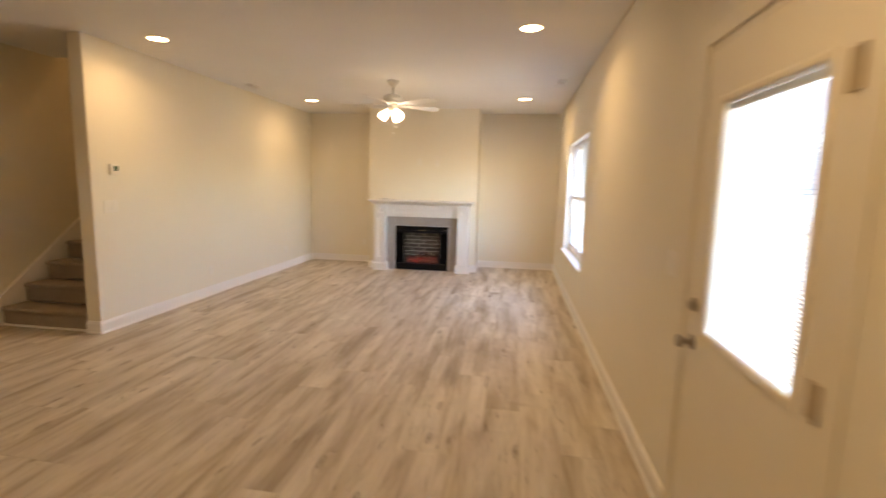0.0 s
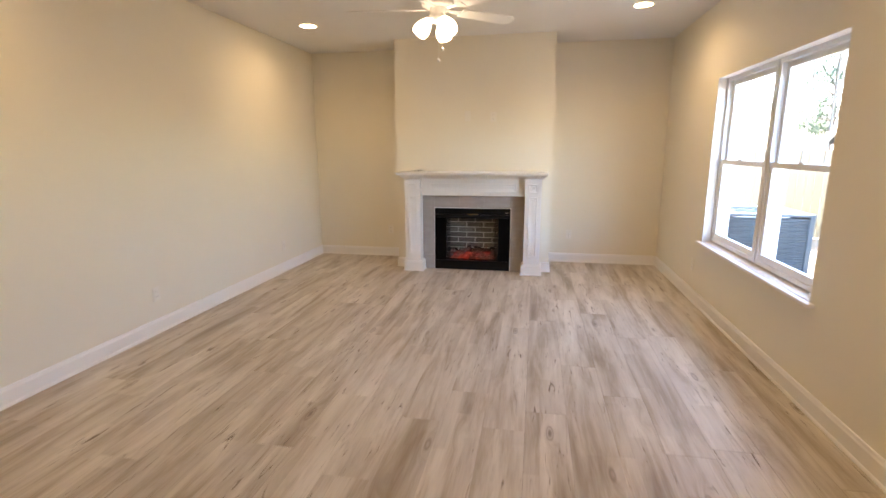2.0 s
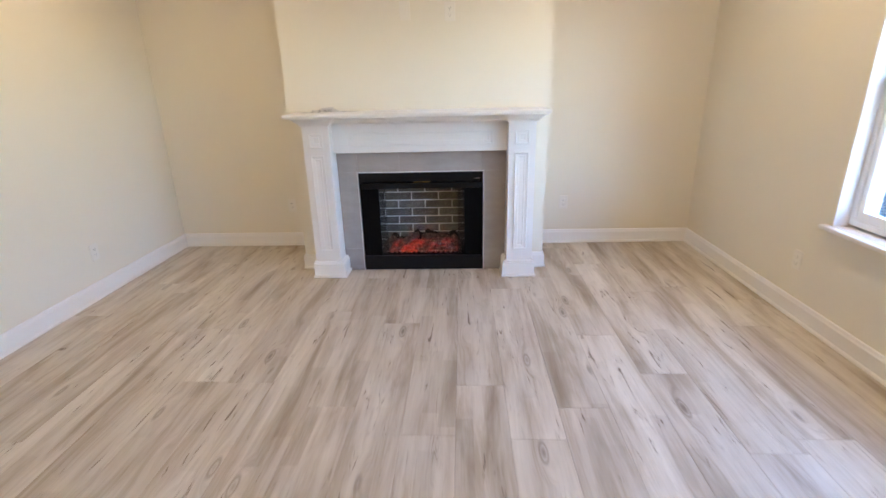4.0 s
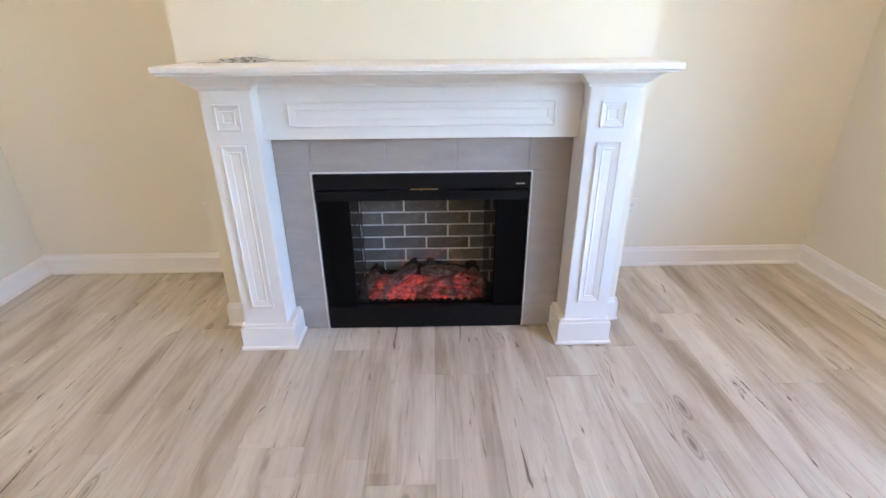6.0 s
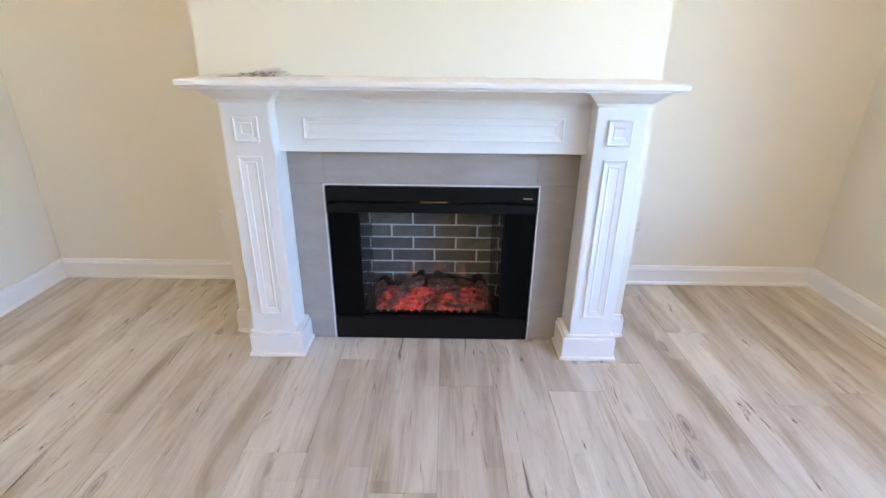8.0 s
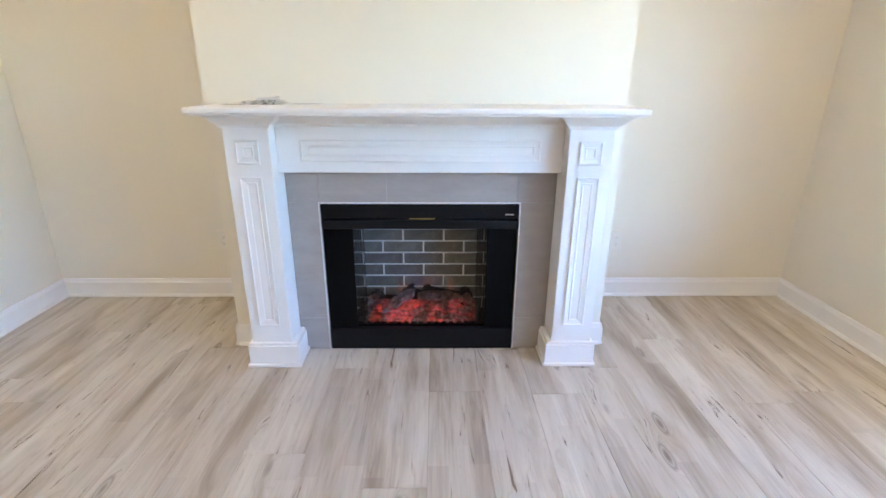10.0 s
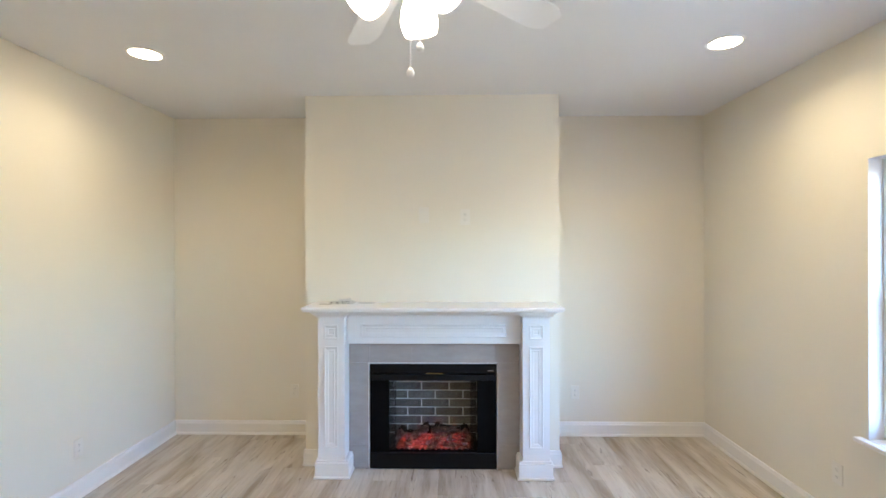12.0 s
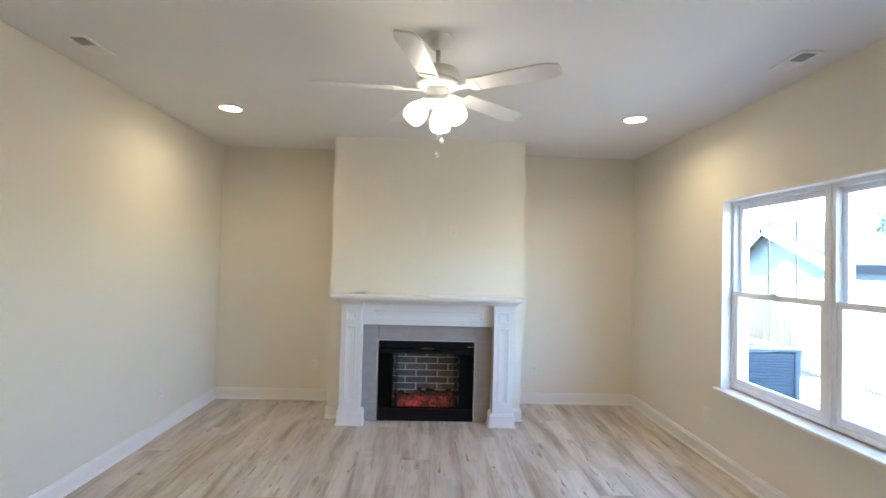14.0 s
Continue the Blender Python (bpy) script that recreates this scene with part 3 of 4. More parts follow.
casing(DY0, DY1, DZ1, lambda p: Vector((XE - 0.001 - p.x, p.y, p.z)), door, DOORPAINT)
part("threshold", boxed(XE + 0.002, XE + 0.148, DY0 + 0.018, DY1 - 0.018, -0.005, 0.010, bev=0.003), NICKEL, door)

# ---- closet door beside the stairs ----
door = tagged(thing("door_2", "closed white interior door with bronze hinges", "door"), kind="structure")
bm = slab_with_holes((2.995, 3.765), (0.012, 2.022), XS - 0.048, XS - 0.012, [], lambda u, v, w: (w, u, v))
part("door_slab", bm, TRIM, door)
for z0, z1 in ((0.2, 0.95), (1.1, 1.86)):
    part("panel_moulding", moulding_ring(bmesh.new(), 3.11, 3.65, z0, z1, [(0, 0), (0.006, 0.006), (0.018, 0.004), (0.024, 0)], lambda u, v, h: (XS - 0.0119 + h, u, v)), TRIM, door)
part("knob", turned([(0, 0), (0.03, 0), (0.03, 0.006), (0.011, 0.012), (0.011, 0.03), (0.026, 0.045), (0.022, 0.06), (0, 0.064)], pose(XS - 0.012, 3.07, 0.92, 0, 90, 0)), BRONZE, door, "dark bronze knob", True)
for z in (0.22, 0.98, 1.8):
    bm = turned([(0, -0.045), (0.007, -0.045), (0.007, 0.045), (0, 0.045)], pose(XS + 0.004, 3.768, z), 12)
    box(bm, XS - 0.0118, XS + 0.002, 3.735, 3.764, z - 0.045, z + 0.045, 0.001)
    part("hinge", bm, BRONZE, door, "dark bronze hinge")
part("door_jamb", slab_with_holes((2.981, 3.779), (0.002, 2.039), XS - 0.149, XS - 0.001, [(2.992, 3.768, -1, 2.028)], lambda u, v, w: (w, u, v)), TRIM, door)
part("stop_panel", boxed(XS - 0.14, XS - 0.13, 2.993, 3.767, 0.002, 2.027), TRIM, door)
casing(2.98, 3.78, 2.04, lambda p: Vector((XS + 0.001 + p.x, p.y, p.z)), door, TRIM)

# ---- mantel ----
mantel = thing("fireplace_mantel", "white painted wooden mantel with panelled pilasters", "mantel", at=(-1.445, 8.17, 0))
mantel_inv = Matrix.Translation((1.445, -8.17, 0))


def mpart(name, bm, parent=None, label="", smooth=False):
    bm.transform(mantel_inv)
    return part(name, bm, TRIM, parent or mantel, label, smooth)


YP, YF = 8.085, 8.165           # pilaster face, frieze face
PAN = [(0.0, 0.0), (0.002, 0.0030), (0.006, 0.0030), (0.009, 0.0), (0.012, -0.001), (0.024, -0.0042), (0.0255, -0.0005), (0.030, -0.0015), (0.034, -0.0045)]


def panel(u0, u1, v0, v1, yface, parent):
    place = lambda u, v, h: (u, yface - h, v)
    bm = moulding_ring(bmesh.new(), u0, u1, v0, v1, PAN, place)
    i = PAN[-1][0]
    bm.faces.new([bm.verts.new(place(u, v, -0.0045)) for u, v in ((u0 + i - 0.001, v0 + i - 0.001), (u1 - i + 0.001, v0 + i - 0.001), (u1 - i + 0.001, v1 - i + 0.001), (u0 + i - 0.001, v1 - i + 0.001))])
    mpart("panel_moulding", bm, parent)


ZFR, ZSH = 0.925, 1.178          # frieze bottom, shelf bottom
for x0, x1, out in ((-2.254, -2.067, -1), (-0.824, -0.636, 1)):
    xc = (x0 + x1) / 2
    bm = slab_with_holes((x0, x1), (0.11, 1.135), YP, CHY - 0.002, [], lambda u, v, w: (u, w, v))
    bmesh.ops.bevel(bm, geom=list(bm.edges), offset=0.003, segments=2, affect="EDGES")
    pil = mpart("pilaster", bm)
    for v0, v1 in ((0.215, 0.922), (0.975, 1.073)):
        panel(xc - 0.049, xc + 0.049, v0, v1, YP - 0.005, pil)
    plinth = bmesh.new()
    a, b = (x0 - 0.020, x1 + 0.031) if out < 0 else (x0 - 0.030, x1 + 0.020)
    box(plinth, a, b, YP - 0.016, CHY - 0.003, 0.0, 0.112, 0.003)
    box(plinth, a + 0.006, b - 0.006, YP - 0.010, CHY - 0.003, 0.1121, 0.128, 0.006, 2)
    box(plinth, a - 0.010, b + 0.010, YP - 0.027, CHY - 0.003, 0.0, 0.018, 0.007, 2)
    mpart("plinth", plinth, pil)
    cap = bmesh.new()
    prof = [(0.0, 1.122), (0.010, 1.124), (0.012, 1.134), (0.016, 1.138), (0.030, 1.150), (0.044, 1.164), (0.056, 1.172), (0.060, 1.178)]
    rings = []
    for o, z in prof:
        rings.append([cap.verts.new(p) for p in ((x0 - o, YP - o, z), (x1 + o, YP - o, z), (x1 + o, CHY - 0.003, z), (x0 - o, CHY - 0.003, z))])
    for a, b in zip(rings, rings[1:]):
        for k in range(4):
            cap.faces.new((a[k], a[(k + 1) % 4], b[(k + 1) % 4], b[k]))
    cap.faces.new(rings[0])
    cap.faces.new(rings[-1])
    mpart("capital", cap, pil)
fr = bmesh.new()
box(fr, -2.0665, -0.8245, YF, CHY - 0.003, ZFR, 1.135, 0.003, 2)
frieze = mpart("frieze", fr)
panel(-1.965, -0.925, 0.972, 1.068, YF - 0.005, frieze)
bed = extrude_profile(bmesh.new(), [(0, 1.122), (0.010, 1.124), (0.012, 1.134), (0.016, 1.138), (0.030, 1.150), (0.044, 1.164), (0.056, 1.172), (0.060, 1.178), (0.060, 1.1781), (0, 1.1781)], (-2.066, YF, 0), (-0.825, YF, 0), (0, -1, 0))
mpart("bed_moulding", bed)
sh = bmesh.new()
box(sh, -2.318, -0.572, 7.945, CHY - 0.002, ZSH + 0.001, 1.190, 0.004, 2)
box(sh, -2.328, -0.562, 7.932, CHY - 0.002, 1.1885, 1.211, 0.006, 3)
mpart("shelf", sh, label="white painted mantel shelf with a stepped edge")

# ---- tile surround ----
surround = thing("tile_surround", "matt grey porcelain tile surround round the firebox", "tile surround", at=(-1.45, 8.26, 0))
inv = Matrix.Translation((1.45, -8.26, 0))
YT = 8.232
bm = slab_with_holes((-2.066, -0.825), (0.0, 0.9235), YT + 0.006, CHY - 0.003, [(FBX0 - 0.004, FBX1 + 0.004, -1, FBZ + 0.004)], lambda u, v, w: (u, w, v))
bm.transform(inv)
part("mortar_bed", bm, GROUT, surround)


def tile(u0, u1, v0, v1):
    bm = boxed(u0 + 0.0008, u1 - 0.0008, YT, YT + 0.0085, v0 + 0.0008, v1 - 0.0008, bev=0.0005)
    bm.transform(inv)
    part("tile", bm, TILE, surround)


cuts = [-2.066, -1.915, -1.605, -1.305, -1.003, -0.825]
for a, b in zip(cuts, cuts[1:]):
    tile(a, b, FBZ + 0.006, 0.9235)
for a, b in ((-2.066, FBX0 - 0.006), (FBX1 + 0.006, -0.825)):
    tile(a, b, 0.001, 0.178)
    tile(a, b, 0.178, FBZ + 0.006)
bm = slab_with_holes((FBX0 - 0.006, FBX1 + 0.006), (0.0, FBZ + 0.006), YT - 0.003, YT + 0.01, [(FBX0, FBX1, -1, FBZ)], lambda u, v, w: (u, w, v))
bm.transform(inv)
part("metal_trim", bm, paint("trim_strip", (0.74, 0.73, 0.71), 0.35, 0.02), surround, "thin pale edge trim")

# ---- electric fireplace ----
fire = thing("electric_fireplace", "black electric fireplace insert with glowing logs", "fireplace", at=(-1.4535, 8.3, 0))
inv_fire = Matrix.Translation((1.4535, -8.3, 0))


def fpart(name, bm, mat, parent=None, label="", smooth=False):
    bm.transform(inv_fire)
    return part(name, bm, mat, parent or fire, label, smooth)


X0, X1 = FBX0 + 0.004, FBX1 - 0.004
YFB = 8.236
bm = slab_with_holes((X0, X1), (0.004, FBZ - 0.004), 8.242, 8.56, [(X0 + 0.012, X1 - 0.012, 0.016, FBZ - 0.016)], lambda u, v, w: (u, w, v))
fpart("casing_box", bm, BLACK)
fpart("top_panel", boxed(X0, X1, 8.226, 8.262, 0.700, FBZ - 0.004, bev=0.003, seg=2), BLACK)
# Solid block in the gap; its black stands in for shade in the slot.
fpart("louver", boxed(X0 + 0.01, X1 - 0.01, 8.25, 8.33, 0.668, 0.70), SLOT, label="black block standing in for the shaded air slot")
fpart("lip", boxed(X0, X1, 8.222, 8.262, 0.648, 0.690, bev=0.004, seg=2), BLACK)
fpart("bottom_panel", boxed(X0, X1, 8.226, 8.262, 0.004, 0.116, bev=0.003, seg=2), BLACK)
for a, b in ((X0, -1.775), (-1.132, X1)):
    fpart("side_panel", boxed(a, b, 8.240, 8.252, 0.117, 0.647, bev=0.002), SLOT, label="black side panel")
fpart("slider", boxed(-1.505, -1.385, 8.235, 8.250, 0.692, 0.6985, bev=0.001), plain("brass", (0.45, 0.36, 0.14), 0.35, 1.0), label="brass air slider")
fpart("badge", boxed(-1.055, -1.015, 8.2235, 8.2262, 0.716, 0.722, bev=0.0008), NICKEL, label="small plain metal badge")
pane = fpart("pane", boxed(-1.775, -1.132, 8.254, 8.258, 0.117, 0.647), FIREGLASS, label="clear glass front")
pane.visible_shadow = False
YB = 8.50
back = fpart("back_panel", boxed(-1.86, -1.05, YB, YB + 0.01, 0.018, 0.700), BRICKGROUT, label="pale mortar backing")
brick_mesh = {}
for r in range(11):
    z0 = 0.035 + r * 0.0662
    off = 0.0 if r % 2 else 0.108
    for c in range(-1, 5):
        u0, u1 = max(-1.86, -1.987 + off + c * 0.2165), min(-1.05, -1.987 + off + (c + 1) * 0.2165)
        if u1 - u0 < 0.03:
            continue
        key = round(u1 - u0, 3)
        if key not in brick_mesh:
            h = (u1 - u0) / 2 - 0.0045
            brick_mesh[key] = finish(boxed(-h, h, -0.006, 0.0, -0.0285, 0.0285, bev=0.002), "brick", FIREBRICK)
        o = new("brick", brick_mesh[key])
        o.parent = back
        o.location = Vector(((u0 + u1) / 2, YB, z0 + 0.033)) + Vector((1.4535, -8.3, 0))
fpart("burner_tray", boxed(-1.80, -1.11, 8.285, 8.47, 0.018, 0.118, bev=0.004), BLACK)
tray = fpart("grate_bar", boxed(-1.785, -1.125, 8.276, 8.284, 0.085, 0.121, bev=0.002), BLACK)
for k in range(17):
    x = -1.765 + k * 0.0388
    fpart("tab", boxed(x - 0.012, x + 0.012, 8.2765, 8.2835, 0.1215, 0.131, bev=0.0015), BLACK, tray)
random.seed(4)
bed = bmesh.new()
NX, NY = 90, 30
grid = [[None] * (NY + 1) for _ in range(NX + 1)]
for i in range(NX + 1):
    for j in range(NY + 1):
        u, v = i / NX, j / NY
        x, y = -1.778 + 0.62 * u, 8.287 + 0.15 * v
        h = 0.124 + 0.060 * v * math.sin(math.pi * (0.08 + 0.84 * u)) ** 0.6
        h += 0.026 * noise.noise(Vector((x * 16, y * 30, 3.1))) * (0.3 + v) + 0.016 * noise.noise(Vector((x * 48, y * 70, 9)))
        grid[i][j] = bed.verts.new((x, y, max(h, 0.116)))
for i in range(NX):
    for j in range(NY):
        bed.faces.new((grid[i][j], grid[i + 1][j], grid[i + 1][j + 1], grid[i][j + 1]))
fpart("ember_bed", bed, HOTLOG, label="glowing red ember bed", smooth=True)


def log(a, b, r0, r1, bend, mat, label, k=9):
    """A knobbly log with chopped ends."""
    a, b = Vector(a), Vector(b)
    pts = [a.lerp(b, i / (k - 1)) + Vector((0, 0, bend * math.sin(math.pi * i / (k - 1)))) for i in range(k)]
    rad = [r0 + (r1 - r0) * i / (k - 1) for i in range(k)]
    rad[0] *= 0.72
    rad[-1] *= 0.65
    bm = tube(bmesh.new(), pts, rad, 12)
    bmesh.ops.subdivide_edges(bm, edges=list(bm.edges), cuts=2, use_grid_fill=True)
    for v in bm.verts:
        d = noise.noise(v.co * 30) * 0.014 + noise.noise(v.co * 85) * 0.006
        v.co += Vector((d * 0.6, -d, d))
    fpart("log", bm, mat, label=label, smooth=True)


def splinter(tops, y, thick):
    """A charred split log standing on edge, with a jagged top line of (x, height)."""
    bm = bmesh.new()
    rows = []
    for (xa, za), (xb, zb) in zip(tops, tops[1:]):
        for i in range(6):
            x, z = xa + (xb - xa) * i / 6, za + (zb - za) * i / 6 + 0.006 * noise.noise(Vector((xa * 40 + i * 0.7, 2.0, y)))
            d = 0.006 * noise.noise(Vector((x * 30, 5.0, y)))
            rows.append([bm.verts.new(c) for c in ((x, y - thick + d, 0.11), (x, y - thick * 0.7 + d, z - 0.020), (x, y - thick * 0.2, z), (x, y + thick * 0.4, z - 0.014), (x, y + thick * 0.5, 0.11))])
    for a, b in zip(rows, rows[1:]):
        for k in range(4):
            bm.faces.new((a[k], a[k + 1], b[k + 1], b[k]))
    bm.faces.new(rows[0])
    bm.faces.new(rows[-1][::-1])
    fpart("log", bm, CHAR, label="charred dark split log")


splinter([(-1.755, 0.165), (-1.725, 0.225), (-1.700, 0.250), (-1.680, 0.236), (-1.655, 0.212), (-1.60, 0.208), (-1.575, 0.215)], 8.445, 0.035)
splinter([(-1.585, 0.205), (-1.545, 0.245), (-1.520, 0.266), (-1.500, 0.272), (-1.488, 0.240), (-1.455, 0.232), (-1.445, 0.262), (-1.425, 0.272), (-1.405, 0.254), (-1.34, 0.240), (-1.255, 0.224), (-1.235, 0.215)], 8.458, 0.035)
splinter([(-1.262, 0.190), (-1.250, 0.250), (-1.225, 0.262), (-1.200, 0.256), (-1.182, 0.215), (-1.160, 0.165)], 8.440, 0.040)
ASH = "ash-grey cast log glowing red underneath"
log((-1.765, 8.345, 0.140), (-1.695, 8.420, 0.214), 0.034, 0.026, 0.006, HOTLOG, ASH)
log((-1.715, 8.395, 0.180), (-1.575, 8.385, 0.168), 0.028, 0.024, 0.006, HOTLOG, ASH)
log((-1.655, 8.345, 0.150), (-1.500, 8.425, 0.232), 0.034, 0.028, 0.010, HOTLOG, ASH)
log((-1.475, 8.415, 0.205), (-1.235, 8.410, 0.196), 0.034, 0.028, 0.010, HOTLOG, ASH)
log((-1.440, 8.365, 0.170), (-1.205, 8.355, 0.160), 0.028, 0.024, 0.012, HOTLOG, ASH)
log((-1.222, 8.415, 0.222), (-1.170, 8.345, 0.140), 0.026, 0.032, 0.004, HOTLOG, ASH)
log((-1.660, 8.318, 0.138), (-1.475, 8.335, 0.158), 0.018, 0.020, 0.006, HOTLOG, ASH)
log((-1.415, 8.330, 0.154), (-1.290, 8.310, 0.138), 0.020, 0.016, 0.006, HOTLOG, ASH)
log((-1.285, 8.325, 0.150), (-1.190, 8.308, 0.136), 0.018, 0.016, 0.004, HOTLOG, ASH)
for x, z, h, w, mat in ((-1.575, 0.205, 0.085, 0.022, FLAME), (-1.545, 0.22, 0.075, 0.016, FLAME), (-1.495, 0.235, 0.105, 0.035, FLAMEBLUE), (-1.47, 0.235, 0.085, 0.050, FLAMEBLUE),
                        (-1.44, 0.235, 0.085, 0.022, FLAME), (-1.385, 0.235, 0.085, 0.040, FLAMEBLUE), (-1.412, 0.240, 0.080, 0.020, FLAME), (-1.30, 0.220, 0.075, 0.030, FLAME)):
    bm = turned([(0, 0), (w * 0.45, h * 0.08), (w * 0.5, h * 0.3), (w * 0.32, h * 0.6), (w * 0.12, h * 0.85), (0, h)], pose(x, 8.478, z) @ Matrix.Diagonal((1, 0.1, 1, 1)), 10)
    for vtx in bm.verts:
        vtx.co.x += 0.35 * w * noise.noise(Vector((x * 9, vtx.co.z * 30, 1)))
    ob = fpart("flame", bm, mat, label="faint flame", smooth=True)
    ob.visible_shadow = False
CURTAIN = plain("curtain_mesh", (0.03, 0.03, 0.032), 0.5, 0.6)
for xc in (-1.752, -1.155):
    bm = bmesh.new()
    for k in range(9):
        x = xc - 0.024 + k * 0.006
        tube(bm, [(x, 8.268 + 0.006 * (k % 2), 0.12), (x, 8.268 + 0.006 * (k % 2), 0.645)], [0.0016] * 2, 4)
    for j in range(66):
        z = 0.122 + j * 0.008
        box(bm, xc - 0.025, xc + 0.025, 8.267, 8.268, z, z + 0.001)
    fpart("mesh_curtain", bm, CURTAIN, label="black chain mesh curtain")

# ---- papers on the mantel shelf ----
booklet = thing("booklet", "loose pile of folded printed leaflets on the mantel shelf", "booklet", at=(-2.11, 8.205, 1.211))
for k, (a, f, dx) in enumerate(((4, 1.0, 0.0), (-3, 0.95, 0.012), (8, 0.85, -0.010), (-6, 0.62, 0.028))):
    c = boxed(-0.09 * f, 0.09 * f, -0.055 * f, 0.055 * f, 0.0003 + 0.0045 * k, 0.003 + 0.0045 * k, bev=0.0006)
    c.transform(pose(dx, 0, 0, 0, 0, a))
    page = part("page", c, PAPER, booklet)
    for i in range(4):
        u = -0.080 * f + 0.042 * f * i
        c = boxed(u, u + 0.010 + 0.014 * ((i * 7 + k * 3) % 3) * f * 0.6, -0.0555 * f, -0.050 * f, 0.0012 + 0.0045 * k, 0.0033 + 0.0045 * k)
        c.transform(pose(dx, 0, 0, 0, 0, a))
        part("print", c, INK, page, "dark short line of print")
fold = bmesh.new()
box(fold, -0.035, 0.055, -0.03, 0.028, 0.0185, 0.0200)
fold.transform(pose(0.01, 0.004, 0.004, 7, -4, 14))
part("leaflet", fold, PAPER, booklet)
card = thing("instruction_card", "small card with a dark print line on the mantel shelf", "card", at=(-2.21, 8.13, 1.211))
part("card_sheet", boxed(-0.045, 0.05, -0.016, 0.016, 0.0003, 0.0022, bev=0.0005), PAPER, card)
part("print", boxed(-0.035, 0.042, -0.0155, -0.008, 0.0023, 0.0029), INK, card, "dark printed block")
sheet = thing("paper_sheet", "thin white sheet of paper on the mantel shelf", "paper", at=(-1.945, 8.225, 1.211))
part("sheet_body", boxed(-0.05, 0.07, -0.04, 0.04, 0.0003, 0.0016, bev=0.0004), PAPER, sheet)
part("print", boxed(-0.04, 0.06, -0.034, -0.030, 0.0017, 0.0022), INK, sheet, "thin line of print")

# ---- recessed lights ----
can = thing("recessed_light", "lit round white recessed ceiling light", "recessed light", "recessed lights in the ceiling", (*CANS[0], ZC))
part("trim_ring", turned([(0.080, -0.004), (0.084, -0.007), (0.098, -0.004), (0.100, -0.0005), (0.100, 0), (0.078, 0)], steps=32), TRIM, can, smooth=True)
part("lens", turned([(0.0, -0.0055), (0.06, -0.0052), (0.080, -0.0042)], steps=32), CANGLOW, can, "glowing lens")
# Includes the four added fittings that stay out of view.
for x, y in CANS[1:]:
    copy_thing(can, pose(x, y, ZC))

# ---- ceiling registers ----
reg = thing("ceiling_vent", "white louvred metal ceiling vent", "vent", "ceiling vents", (0.60, 6.22, ZC))
part("frame", slab_with_holes((-0.085, 0.085), (-0.16, 0.16), -0.008, -0.0005, [(-0.055, 0.055, -0.13, 0.13)], lambda u, v, w: (u, v, w)), TRIM, reg)
# Thin dark sheet on the uncut ceiling, coloured for the shade inside a duct.
part("backing", boxed(-0.056, 0.056, -0.131, 0.131, -0.0028, -0.0004), plain("duct_shade", (0.10, 0.095, 0.09), 0.8), reg, "dark sheet standing in for the shaded duct")
sl = finish(boxed(-0.054, 0.054, -0.0085, 0.0085, -0.0005, 0.0005), "slat", TRIM)
for k in range(14):
    y = -0.117 + k * 0.018
    o = new("slat", sl)
    o.parent = reg
    o.matrix_basis = pose(0, y, -0.0085, 38 if y < 0 else -38, 0, 0)
reg.scale = (0.75, 0.8, 1)
copy_thing(reg, pose(-3.45, 6.38, ZC))

# ---- ceiling fan ----
FX, FY = -1.436, 6.108
fan = thing("ceiling_fan", "white five-blade ceiling fan with three lit glass shades", "ceiling fan", at=(FX, FY, ZC))
FANW = paint("fan_white", (0.80, 0.79, 0.77), 0.35, 0.02, 60, 0.02)
part("canopy", turned([(0.0, 0.0), (0.066, -0.0005), (0.068, -0.012), (0.062, -0.035), (0.046, -0.060), (0.026, -0.078), (0.0, -0.080)]), FANW, fan, smooth=True)
part("downrod", turned([(0.0, -0.078), (0.013, -0.078), (0.013, -0.165), (0.0, -0.165)], steps=16), FANW, fan, smooth=True)
part("motor_housing", turned([(0.0, -0.160), (0.035, -0.162), (0.06, -0.168), (0.095, -0.180), (0.112, -0.198), (0.116, -0.222), (0.116, -0.240), (0.110, -0.244), (0.110, -0.250), (0.116, -0.254), (0.114, -0.268), (0.095, -0.280), (0.0, -0.282)], steps=36), FANW, fan, smooth=True)
part("switch_housing", turned([(0.0, -0.282), (0.058, -0.283), (0.060, -0.300), (0.052, -0.322), (0.052, -0.335), (0.062, -0.342), (0.066, -0.355), (0.052, -0.378), (0.020, -0.390), (0, -0.391)]), FANW, fan, smooth=True)
ZB = -0.290
blade_bm = bmesh.new()
outline = []
for k in range(13):
    s = k / 12
    outline.append((0.19 + 0.47 * s, 0.052 + 0.016 * s if k < 11 else (0.060 if k == 11 else 0.040)))
top = [blade_bm.verts.new((x, w, 0.003)) for x, w in outline] + [blade_bm.verts.new((x, -w, 0.003)) for x, w in outline[::-1]]
bot = [blade_bm.verts.new((v.co.x, v.co.y, -0.003)) for v in top]
blade_bm.faces.new(top)
blade_bm.faces.new(bot[::-1])
for k in range(len(top)):
    j = (k + 1) % len(top)
    blade_bm.faces.new((top[k], bot[k], bot[j], top[j]))
blade_me = finish(blade_bm, "blade", FANW)
iron_bm = bmesh.new()
box(iron_bm, 0.085, 0.20, -0.014, 0.014, -0.008, -0.002, 0.002)
box(iron_bm, 0.185, 0.235, -0.040, 0.040, -0.008, -0.0035, 0.002)
iron_me = finish(iron_bm, "blade_arm", FANW)
